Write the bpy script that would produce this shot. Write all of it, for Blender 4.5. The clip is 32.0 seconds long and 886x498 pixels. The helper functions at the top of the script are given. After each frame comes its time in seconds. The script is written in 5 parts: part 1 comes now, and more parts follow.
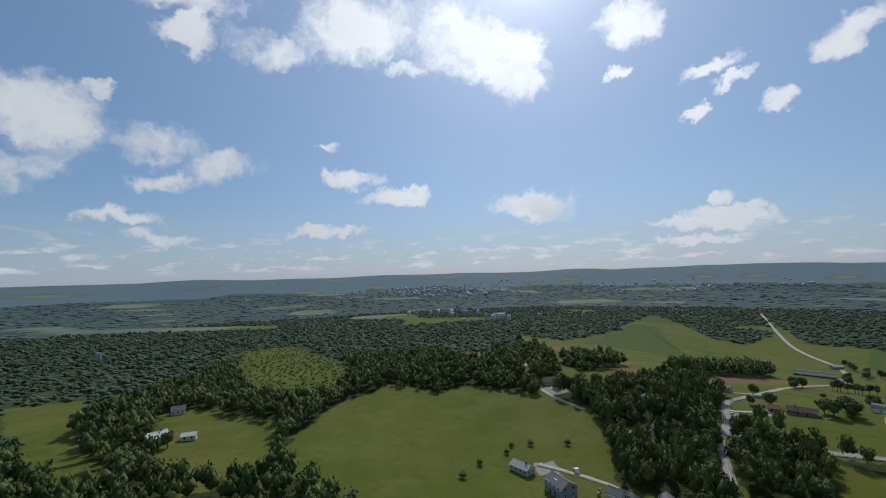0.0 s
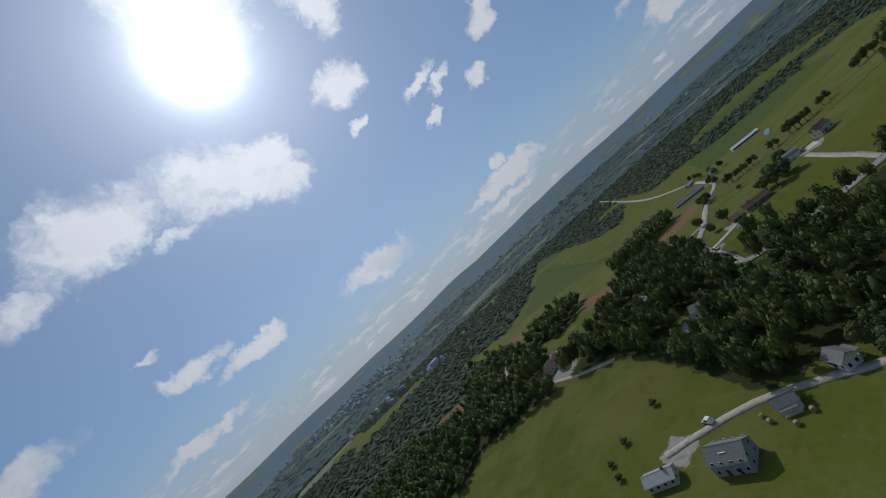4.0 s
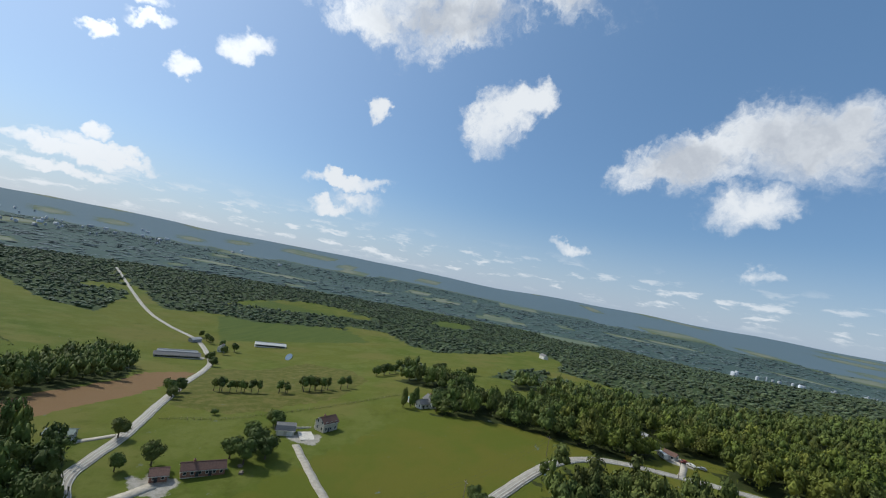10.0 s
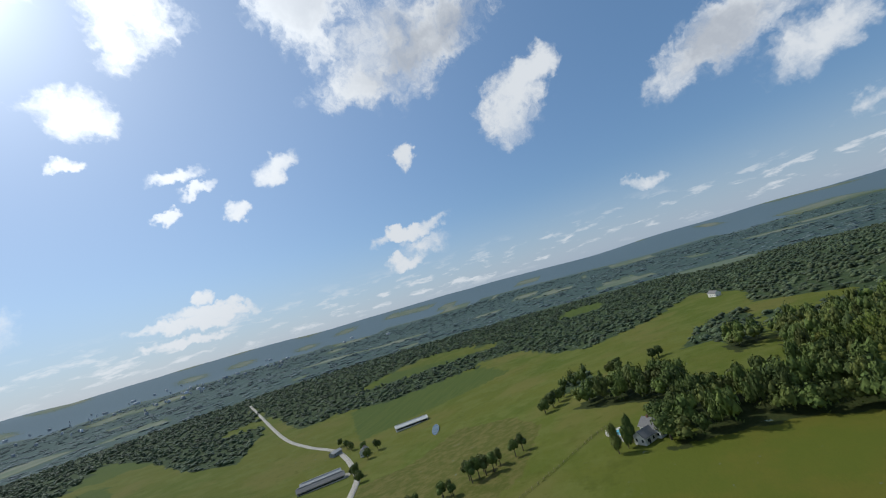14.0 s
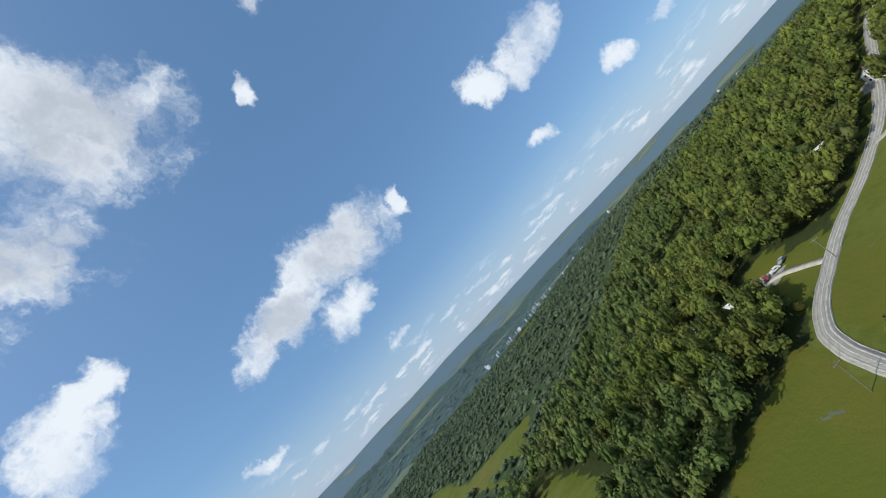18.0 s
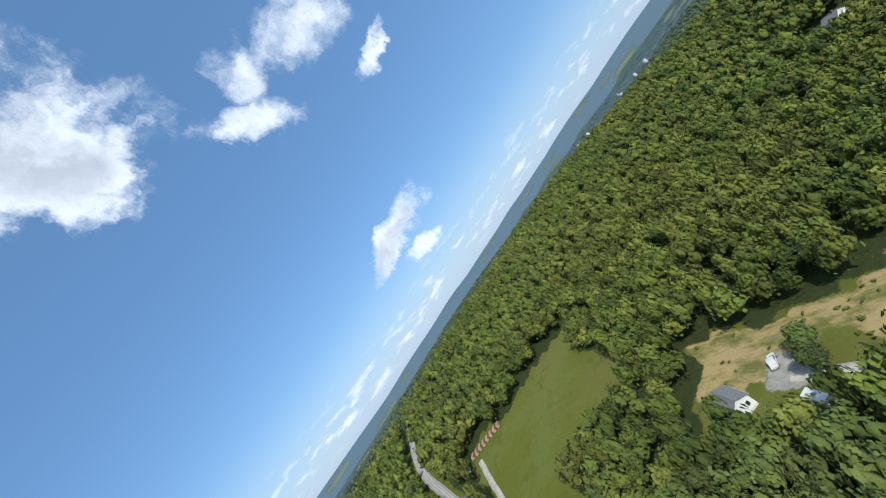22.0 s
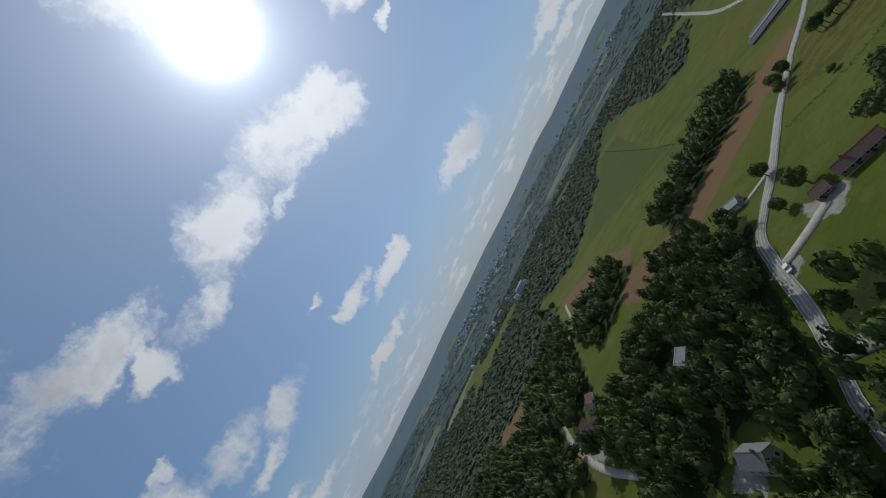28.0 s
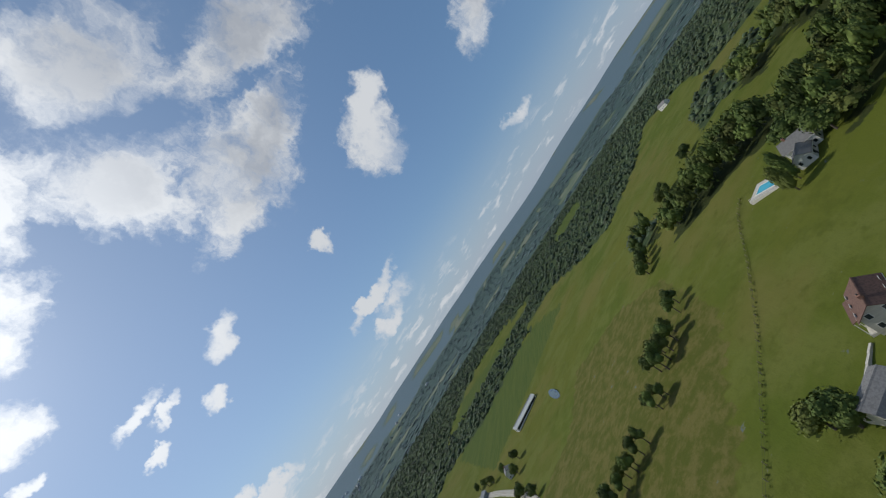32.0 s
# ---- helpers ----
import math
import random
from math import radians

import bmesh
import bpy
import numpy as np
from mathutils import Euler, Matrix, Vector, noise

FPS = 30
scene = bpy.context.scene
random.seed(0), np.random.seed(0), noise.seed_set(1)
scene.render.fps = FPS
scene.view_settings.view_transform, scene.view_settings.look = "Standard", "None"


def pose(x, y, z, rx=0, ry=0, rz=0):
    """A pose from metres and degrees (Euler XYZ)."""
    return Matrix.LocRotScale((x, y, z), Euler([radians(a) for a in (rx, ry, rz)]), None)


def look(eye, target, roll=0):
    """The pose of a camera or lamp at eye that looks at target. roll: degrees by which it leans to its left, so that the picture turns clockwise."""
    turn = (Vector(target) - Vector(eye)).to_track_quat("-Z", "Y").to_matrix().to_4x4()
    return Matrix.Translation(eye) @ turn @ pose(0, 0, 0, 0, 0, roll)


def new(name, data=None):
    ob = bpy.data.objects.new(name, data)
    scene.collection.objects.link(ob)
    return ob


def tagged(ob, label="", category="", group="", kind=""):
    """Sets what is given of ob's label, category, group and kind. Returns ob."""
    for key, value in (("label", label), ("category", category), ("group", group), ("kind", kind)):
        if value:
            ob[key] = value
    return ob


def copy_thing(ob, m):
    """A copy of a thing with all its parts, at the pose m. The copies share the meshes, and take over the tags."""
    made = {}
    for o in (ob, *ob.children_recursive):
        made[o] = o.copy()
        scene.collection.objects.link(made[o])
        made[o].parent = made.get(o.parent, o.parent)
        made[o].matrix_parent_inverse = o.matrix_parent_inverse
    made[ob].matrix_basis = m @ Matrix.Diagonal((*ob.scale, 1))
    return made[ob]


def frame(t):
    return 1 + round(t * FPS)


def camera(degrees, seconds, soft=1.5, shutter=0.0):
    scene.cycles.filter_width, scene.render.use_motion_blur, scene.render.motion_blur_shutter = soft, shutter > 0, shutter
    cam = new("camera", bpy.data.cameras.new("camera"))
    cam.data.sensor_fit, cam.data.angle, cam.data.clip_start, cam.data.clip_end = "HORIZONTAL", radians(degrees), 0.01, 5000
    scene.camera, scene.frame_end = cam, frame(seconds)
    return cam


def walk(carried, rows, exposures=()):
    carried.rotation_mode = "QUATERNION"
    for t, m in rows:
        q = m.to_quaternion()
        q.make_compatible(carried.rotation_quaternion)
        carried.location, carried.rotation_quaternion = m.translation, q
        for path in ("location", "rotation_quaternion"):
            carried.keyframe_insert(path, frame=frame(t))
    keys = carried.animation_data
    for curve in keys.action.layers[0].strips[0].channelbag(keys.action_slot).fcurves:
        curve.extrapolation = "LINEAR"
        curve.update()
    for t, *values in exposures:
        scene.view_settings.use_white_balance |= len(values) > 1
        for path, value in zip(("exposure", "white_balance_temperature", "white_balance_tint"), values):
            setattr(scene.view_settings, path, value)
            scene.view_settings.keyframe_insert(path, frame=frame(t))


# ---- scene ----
cam = camera(93.31, 32.0, soft=1.1)
ROWS = [
    (0.0, 1.34, -15.87, 101.50, 93.53, 1.40, -8.12),
    (0.5, 2.05, -6.68, 101.44, 92.11, -1.21, -7.14),
    (1.0, 2.77, 2.35, 101.23, 91.99, 0.61, -6.55),
    (1.5, 3.49, 11.06, 100.87, 92.28, 1.44, -5.99),
    (2.0, 3.99, 19.76, 100.46, 91.18, -1.25, -7.59),
    (2.5, 4.37, 28.45, 99.99, 91.32, -1.15, -6.70),
    (3.0, 2.36, 39.74, 99.54, 94.37, 13.35, -12.61),
    (3.5, -0.64, 50.81, 99.07, 96.05, 28.09, -18.25),
    (4.0, -2.18, 62.17, 98.29, 96.09, 42.91, -24.46),
    (4.5, 0.49, 73.10, 96.90, 93.20, 57.61, -32.94),
    (5.0, 7.09, 84.23, 94.92, 97.93, 54.26, -40.47),
    (5.5, 14.71, 94.91, 93.36, 100.31, 49.44, -50.80),
    (6.0, 23.73, 104.21, 92.35, 103.83, 46.82, -59.48),
    (6.5, 33.96, 111.43, 91.98, 104.69, 36.27, -68.13),
    (7.0, 44.91, 116.38, 92.30, 100.50, 22.63, -77.15),
    (7.5, 55.68, 119.24, 93.13, 99.66, 16.24, -78.71),
    (8.0, 65.77, 120.55, 94.17, 97.24, 13.60, -82.07),
    (8.5, 74.97, 120.79, 95.36, 98.05, 10.47, -81.84),
    (9.0, 83.56, 120.53, 96.64, 95.73, 2.99, -82.97),
    (9.5, 92.00, 120.18, 97.75, 94.74, -5.38, -83.27),
    (10.0, 100.93, 120.08, 98.41, 93.87, -11.00, -84.05),
    (10.5, 110.71, 120.42, 98.38, 93.16, -17.26, -81.62),
    (11.0, 120.97, 121.38, 97.67, 92.40, -23.26, -78.48),
    (11.5, 131.05, 123.01, 96.41, 92.81, -24.43, -74.60),
    (12.0, 140.68, 125.20, 95.09, 94.18, -22.54, -72.16),
    (12.5, 149.98, 127.97, 94.11, 94.04, -18.70, -68.46),
    (13.0, 159.12, 131.29, 93.60, 94.78, -3.13, -64.69),
    (13.5, 168.23, 135.05, 93.38, 96.50, 12.30, -66.45),
    (14.0, 179.01, 146.50, 93.75, 96.79, 16.06, -70.83),
    (14.5, 189.59, 158.09, 94.14, 96.77, 19.84, -75.28),
    (15.0, 200.22, 169.69, 94.54, 96.44, 23.60, -79.86),
    (15.5, 211.09, 180.97, 94.91, 95.76, 27.32, -84.60),
    (16.0, 222.19, 183.81, 94.80, 95.12, 36.89, -98.23),
    (16.5, 233.44, 185.67, 94.76, 94.67, 35.65, -103.36),
    (17.0, 244.83, 186.32, 95.11, 97.71, 39.06, -108.43),
    (17.5, 256.13, 185.41, 95.74, 96.79, 37.90, -117.24),
    (18.0, 266.97, 182.65, 96.58, 105.44, 46.33, -122.30),
    (18.5, 277.05, 177.76, 97.48, 105.43, 53.28, -130.48),
    (19.0, 286.16, 170.69, 98.27, 105.80, 51.81, -139.09),
    (19.5, 294.19, 161.60, 98.89, 102.20, 51.44, -148.29),
    (20.0, 301.13, 151.06, 99.35, 98.82, 47.79, -156.53),
    (20.5, 306.95, 139.67, 99.72, 94.89, 51.08, -167.28),
    (21.0, 311.43, 127.69, 100.00, 92.63, 53.39, 177.41),
    (21.5, 314.21, 115.30, 100.11, 95.03, 53.06, 163.91),
    (22.0, 314.68, 103.38, 99.92, 98.23, 55.85, 152.54),
    (22.5, 312.10, 92.56, 99.26, 97.65, 55.61, 139.67),
    (23.0, 305.80, 83.09, 98.04, 99.11, 57.54, 128.59),
    (23.5, 295.78, 75.12, 96.14, 96.82, 57.50, 118.03),
    (24.0, 282.27, 68.40, 93.64, 99.66, 60.34, 111.18),
    (24.5, 265.99, 62.85, 90.81, 102.11, 61.16, 103.00),
    (25.0, 247.94, 58.26, 88.00, 99.81, 60.51, 90.38),
    (25.5, 229.45, 54.57, 85.63, 97.03, 58.42, 73.80),
    (26.0, 210.85, 52.00, 83.67, 101.29, 58.89, 61.76),
    (26.5, 192.59, 52.87, 82.50, 103.83, 56.07, 48.68),
    (27.0, 177.49, 62.15, 85.48, 104.42, 58.46, 34.59),
    (27.5, 165.52, 76.07, 91.36, 103.84, 60.85, 19.51),
    (28.0, 153.93, 89.95, 98.04, 101.86, 63.08, 3.18),
    (28.5, 147.48, 106.38, 101.52, 98.35, 64.93, -14.56),
    (29.0, 152.44, 122.87, 98.56, 97.65, 62.56, -21.93),
    (29.5, 159.81, 138.26, 94.91, 97.52, 61.83, -29.76),
    (30.0, 167.97, 153.14, 91.71, 100.14, 61.78, -37.41),
    (30.5, 177.56, 167.08, 89.10, 100.37, 62.01, -46.23),
    (31.0, 188.98, 180.05, 86.99, 103.21, 64.06, -51.69),
    (31.5, 201.48, 192.12, 85.00, 99.04, 57.17, -63.51),
    (32.0, 214.46, 204.01, 83.17, 100.67, 56.50, -70.59),
]
EXPOSURES = [
    (0.0, -0.6, 6000, 9), (2.5, -0.55, 6000, 9), (4.5, -1.0, 5900, 9), (6.0, -0.75, 6050, 9), (7.0, -0.6, 6100, 9), (8.0, -0.4, 6050, 8), (9.0, -0.25, 6050, 8), (11.0, -0.15, 6100, 8),
    (13.0, -0.35, 6000, 8), (16.0, -0.3, 6100, 8), (17.0, -0.2, 6000, 8), (19.0, 0.05, 5900, 7), (21.0, 0.15, 5700, 7), (23.0, 0.18, 5700, 7), (24.5, 0.1, 5900, 8), (26.0, -0.22, 6200, 9),
    (29.0, -1.05, 5900, 9), (30.5, -1.05, 5900, 9), (32.0, -0.52, 6150, 9)]
walk(cam, [(t, pose(x, y, z, rx, ry, rz)) for t, x, y, z, rx, ry, rz in ROWS], EXPOSURES)

# ---- sun and sky ----
SUN_AZ, SUN_EL = 21.0, 41.0          # clockwise from +y, above the horizon
sun_dir = Vector((math.sin(radians(SUN_AZ)) * math.cos(radians(SUN_EL)),
                  math.cos(radians(SUN_AZ)) * math.cos(radians(SUN_EL)), math.sin(radians(SUN_EL))))
sun = new("sun", bpy.data.lights.new("sun", "SUN"))
sun.data.energy, sun.data.angle, sun.data.color = 3.6, radians(0.6), (1.0, 0.95, 0.86)
sun.matrix_world = look(sun_dir * 3000, (0, 0, 0))


class Nodes:
    """Short hand for building a node tree."""

    def __init__(self, tree):
        self.tree = tree
        tree.nodes.clear()

    def add(self, kind, **settings):
        node = self.tree.nodes.new(kind)
        for key, value in settings.items():
            if key == "operation":
                node.operation = value
            elif key == "blend_type":
                node.blend_type = value
            elif key == "data_type":
                node.data_type = value
        return node

    def put(self, value, socket):
        if isinstance(value, bpy.types.NodeSocket):
            self.tree.links.new(value, socket)
        elif value is not None:
            socket.default_value = value

    def math(self, op, a, b=None, c=None, clamp=False):
        node = self.add("ShaderNodeMath", operation=op)
        node.use_clamp = clamp
        for value, socket in zip((a, b, c), node.inputs):
            self.put(value, socket)
        return node.outputs[0]

    def vec(self, op, a, b=None, scale=None):
        node = self.add("ShaderNodeVectorMath", operation=op)
        self.put(a, node.inputs[0])
        self.put(b, node.inputs[1])
        if scale is not None:
            self.put(scale, node.inputs["Scale"])
        return node.outputs["Value"] if op in ("DOT_PRODUCT", "LENGTH", "DISTANCE") else node.outputs[0]

    def noise(self, where, scale, detail=4.0, rough=0.55, distort=0.0, colour=False):
        node = self.add("ShaderNodeTexNoise")
        self.put(where, node.inputs["Vector"])
        node.inputs["Scale"].default_value, node.inputs["Detail"].default_value = scale, detail
        node.inputs["Roughness"].default_value, node.inputs["Distortion"].default_value = rough, distort
        return node.outputs["Color"] if colour else node.outputs[0]

    def ramp(self, value, low, high, a=0.0, b=1.0, smooth=True):
        node = self.add("ShaderNodeMapRange")
        node.interpolation_type = "SMOOTHSTEP" if smooth else "LINEAR"
        for v, s in zip((value, low, high, a, b), node.inputs):
            self.put(v, s)
        return node.outputs[0]

    def mix(self, fac, a, b, kind="MIX"):
        node = self.add("ShaderNodeMix", data_type="RGBA", blend_type=kind)
        for v, s in ((fac, node.inputs[0]), (a, node.inputs[6]), (b, node.inputs[7])):
            self.put(v if isinstance(v, (float, int, bpy.types.NodeSocket)) or len(v) == 4 else (*v, 1.0), s)
        return node.outputs[2]


def make_sky():
    world = bpy.data.worlds.new("sky")
    world.use_nodes = True
    scene.world = world
    n = Nodes(world.node_tree)
    sky = n.add("ShaderNodeTexSky")
    sky.sky_type, sky.sun_disc = "NISHITA", False
    sky.sun_elevation, sky.sun_rotation = radians(SUN_EL), radians(SUN_AZ)
    sky.altitude, sky.air_density, sky.dust_density, sky.ozone_density = 250, 1.1, 0.5, 3.6
    way = n.vec("NORMALIZE", n.add("ShaderNodeTexCoord").outputs["Generated"])
    # uneven outlines: the direction is bent by noise at two scales
    bend = n.vec("SUBTRACT", n.noise(way, 5.5, 3.0, 0.6, colour=True), (0.5, 0.5, 0.5))
    fine = n.vec("SUBTRACT", n.noise(way, 26.0, 3.0, 0.6, colour=True), (0.5, 0.5, 0.5))
    curl = n.vec("SUBTRACT", n.noise(way, 80.0, 4.0, 0.65, colour=True), (0.5, 0.5, 0.5))
    bent = n.vec("ADD", n.vec("ADD", way, n.vec("SCALE", bend, scale=0.085)), n.vec("ADD", n.vec("SCALE", fine, scale=0.062), n.vec("SCALE", curl, scale=0.016)))
    depth = bulk = None

    def cloud(az, el, wide, high, lean=0.0, thick=1.0):
        """One cloud: bearing and height in degrees, half width and half height in degrees."""
        nonlocal depth, bulk
        a, e = radians(az), radians(el)
        right = Vector((math.cos(a), -math.sin(a), 0))
        up = Vector((-math.sin(a) * math.sin(e), -math.cos(a) * math.sin(e), math.cos(e)))
        r = right * math.cos(radians(lean)) + up * math.sin(radians(lean))
        u = up * math.cos(radians(lean)) - right * math.sin(radians(lean))
        thick *= 1.0 + 0.5 * math.exp(-wide / 2.2)
        x = n.vec("DOT_PRODUCT", bent, tuple(r / math.radians(wide)))
        y = n.vec("DOT_PRODUCT", bent, tuple(u / math.radians(high)))
        here = n.math("MULTIPLY_ADD", n.math("MULTIPLY_ADD", x, x, n.math("MULTIPLY", y, y)), -thick, thick)
        if wide > 6.6:
            bulk = here if bulk is None else n.math("MAXIMUM", bulk, here)
        # the far side of the sphere lies under the ground
        depth = here if depth is None else n.math("SMOOTH_MAX", depth, here, 0.25)

    cloud(324.0, 16.2, 4.9, 4.4, 25)
    cloud(322.0, 11.2, 4.8, 2.2, 10)
    cloud(340.9, 13.5, 4.6, 1.7, 6)
    cloud(334.4, 11.2, 2.5, 1.0, 6)
    cloud(353.0, 17.0, 1.6, 0.8, 3)
    cloud(356.4, 13.4, 4.0, 1.3, 2)
    cloud(1.7, 10.9, 4.5, 1.4, 0)
    cloud(20.8, 9.3, 6.8, 1.8, -3)
    cloud(330.4, 6.9, 3.5, 0.7, 4)
    cloud(335.0, 5.4, 4.2, 0.7, 3)
    cloud(352.6, 6.1, 5.8, 0.7, 1)
    cloud(40.8, 5.0, 5.3, 0.8, -4)
    cloud(40.6, 17.7, 2.0, 0.7, 11)
    cloud(48.4, 17.5, 1.3, 1.0, 10)
    cloud(42.2, 7.9, 1.5, 0.9, -6)
    cloud(336.5, 27.8, 2.7, 1.9, 14)
    cloud(356.5, 31.5, 7.4, 4.2, 12)
    cloud(3.5, 31.4, 6.5, 3.8, 2)
    cloud(10.0, 30.2, 6.8, 4.4, -8)
    cloud(15.9, 25.7, 5.6, 2.8, -18)
    cloud(3.8, 26.7, 3.2, 1.3, 1)
    cloud(33.0, 29.2, 3.4, 2.5, -14)
    cloud(32.2, 24.2, 1.8, 0.9, -12)
    cloud(47.5, 47.6, 5.8, 7.6, -37)
    cloud(61.5, 40.9, 6.7, 5.0, -46)
    cloud(72.1, 33.1, 8.0, 5.6, -16)
    cloud(39.3, 36.8, 4.3, 3.1, -76)
    cloud(88.0, 21.0, 4.4, 3.1, 19)
    cloud(92.0, 39.5, 9.5, 5.0, -12)
    cloud(108.0, 48.5, 9.5, 7.5, -25)
    cloud(72.0, 50.0, 8.0, 5.0, -35)
    cloud(313.0, 42.0, 12.0, 9.0, -42)
    cloud(54.2, 22.3, 2.8, 1.4, 26)
    cloud(41.6, 21.9, 2.8, 1.0, 16)
    cloud(34.1, 28.5, 1.6, 1.3, -43)
    cloud(19.3, 28.1, 3.8, 2.8, -16)
    cloud(32.7, 46.1, 2.4, 4.8, -32)
    cloud(70.7, 7.9, 4.4, 1.7, -2)
    cloud(123.5, 20.8, 8.6, 4.6, -6)
    cloud(112.0, 18.4, 7.3, 3.4, 7)
    cloud(119.0, 14.2, 4.8, 2.3, 16)
    cloud(88.7, 23.6, 6.2, 2.5, 25)
    cloud(77.1, 32.1, 12.8, 3.3, 8)
    cloud(53.6, 21.6, 2.5, 1.5, 27)
    cloud(43.8, 20.5, 2.2, 0.7, 22)
    cloud(68.9, 10.3, 4.7, 1.0, 8)
    cloud(67.8, 6.3, 3.6, 1.0, 7)
    cloud(43.1, 6.0, 4.6, 0.9, -4)
    cloud(40.3, 3.0, 4.2, 0.6, -1)
    cloud(119.9, 6.5, 2.2, 0.9, 2)
    cloud(99.8, 6.8, 2.5, 0.9, 4)
    cloud(71.1, 20.4, 1.1, 1.5, 9)
    cloud(134.0, 19.4, 1.3, 2.6, -11)
    cloud(161.1, 18.9, 4.9, 2.8, 17)
    cloud(165.8, 8.8, 1.7, 1.5, -48)
    cloud(154.3, 9.8, 1.8, 1.2, -27)
    cloud(162.0, 44.2, 4.8, 3.9, -41)
    cloud(142.7, 49.6, 2.0, 3.5, -29)
    cloud(172.1, 8.6, 2.9, 1.0, 1)
    cloud(131.4, 42.9, 1.1, 2.1, -30)
    cloud(194.0, 46.5, 9.5, 8.0, -40)
    cloud(176.1, 42.6, 4.8, 2.8, 67)
    cloud(211.3, 10.6, 7.0, 2.2, 7)
    cloud(213.6, 6.7, 3.3, 1.1, 3)
    cloud(214.0, 33.5, 5.5, 1.9, -36)
    cloud(153.6, 20.3, 3.3, 2.4, -54)
    cloud(242.0, 35.0, 9.0, 4.6, -52)
    cloud(229.0, 34.0, 5.6, 3.6, -34)
    cloud(218.8, 37.2, 3.3, 3.8, -49)
    cloud(254.6, 7.3, 6.1, 2.2, -5)
    cloud(232.5, 25.2, 3.0, 1.0, 11)
    cloud(262.1, 40.3, 16.5, 8.8, -57)
    cloud(274.7, 30.8, 9.1, 4.7, -54)
    cloud(284.2, 14.0, 4.1, 3.9, -66)
    cloud(267.5, 23.8, 6.0, 1.9, -10)
    cloud(287.7, 42.2, 12.5, 11.5, -51)
    cloud(300.1, 36.1, 8.9, 6.6, -56)
    cloud(313.2, 11.9, 6.0, 2.7, 13)
    cloud(333.8, 33.5, 8.0, 3.7, -3)
    cloud(324.9, 45.2, 6.0, 3.6, -74)
    cloud(333.5, 15.5, 4.4, 2.1, 5)
    cloud(327.2, 19.6, 1.9, 1.0, 21)
    cloud(345.2, 27.7, 3.8, 2.2, -8)
    cloud(26.2, 46.8, 8.9, 7.0, -54)
    cloud(39.3, 41.0, 6.4, 4.4, -60)
    # rows of small fair-weather clouds low over the horizon, as seen from below on one level
    z = n.add("ShaderNodeSeparateXYZ")
    n.put(way, z.inputs[0])
    up = n.math("MAXIMUM", z.outputs[2], 0.004)
    puff = n.vec("MULTIPLY", n.vec("ADD", way, n.vec("SCALE", fine, scale=0.012)), (15.0, 15.0, 62.0))
    low = n.math("MULTIPLY", n.ramp(z.outputs[2], 0.006, 0.028), n.ramp(z.outputs[2], 0.115, 0.04))
    small = n.math("MULTIPLY", n.ramp(n.noise(puff, 1.0, 5.0, 0.58), 0.515, 0.67), low)
    lace = n.noise(bent, 9.0, 6.0, 0.6)
    crisp = n.math("MULTIPLY_ADD", lace, 4.2, -2.1)
    solid = n.math("ADD", n.math("MULTIPLY", n.math("MINIMUM", depth, 1.15), 0.9), crisp)
    # sharp towards the sun, drifting out into veils on the far side
    veiled = n.ramp(n.noise(way, 3.0, 2.0), 0.4, 0.62)
    mask = n.math("MULTIPLY_ADD", n.ramp(solid, -0.55, 1.5), veiled, n.math("MULTIPLY", n.ramp(solid, -0.3, 0.95), n.math("SUBTRACT", 1.0, veiled)))
    mask = n.math("MAXIMUM", mask, n.ramp(n.math("MULTIPLY_ADD", crisp, 0.7, bulk), -0.1, 1.0))
    mask = n.math("MAXIMUM", mask, n.math("MULTIPLY", small, 0.8))
    near_sun = n.math("MAXIMUM", n.vec("DOT_PRODUCT", way, tuple(sun_dir)), 0.0)
    grey = n.math("MULTIPLY", n.ramp(bulk, 0.2, 0.95), n.ramp(n.noise(bent, 5.5, 4.0, 0.58), 0.26, 0.6))
    grey = n.math("MULTIPLY", grey, n.ramp(near_sun, 0.7, 0.97, 1.0, 0.1))
    tone = n.mix(grey, (8.3, 8.3, 8.3), (4.9, 5.1, 5.5))
    tone = n.vec("SCALE", tone, scale=n.ramp(near_sun, 0.7, 1.0, 1.0, 1.55))
    glow = n.math("ADD", n.math("MULTIPLY", n.math("POWER", near_sun, 45.0), 4.0), n.math("MULTIPLY", n.math("POWER", near_sun, 220.0), 10.0))
    glow = n.math("ADD", glow, n.math("MULTIPLY", n.math("POWER", near_sun, 700.0), 60.0))
    veil = n.math("MULTIPLY", n.math("POWER", near_sun, 3.5), 2.3)
    lit = n.mix(1.0, tone, n.mix(n.math("MINIMUM", n.math("MULTIPLY", glow, 0.02), 1.0), (0, 0, 0), (40, 40, 38)), "ADD")
    blue = n.mix(0.42, sky.outputs[0], (1.7, 3.2, 5.4))
    clear = n.mix(1.0, blue, n.mix(n.math("MINIMUM", n.math("MULTIPLY", n.math("ADD", veil, glow), 0.05), 1.0), (0, 0, 0), (20, 20, 20)), "ADD")
    # pale haze of the lower air
    clear = n.mix(n.ramp(z.outputs[2], 0.2, -0.02, 0.0, 0.62), clear, (4.7, 5.4, 6.4))
    back = n.add("ShaderNodeBackground")
    n.put(n.mix(mask, clear, lit), back.inputs[0])
    back.inputs[1].default_value = 0.112
    n.put(back.outputs[0], n.add("ShaderNodeOutputWorld").inputs[0])


make_sky()
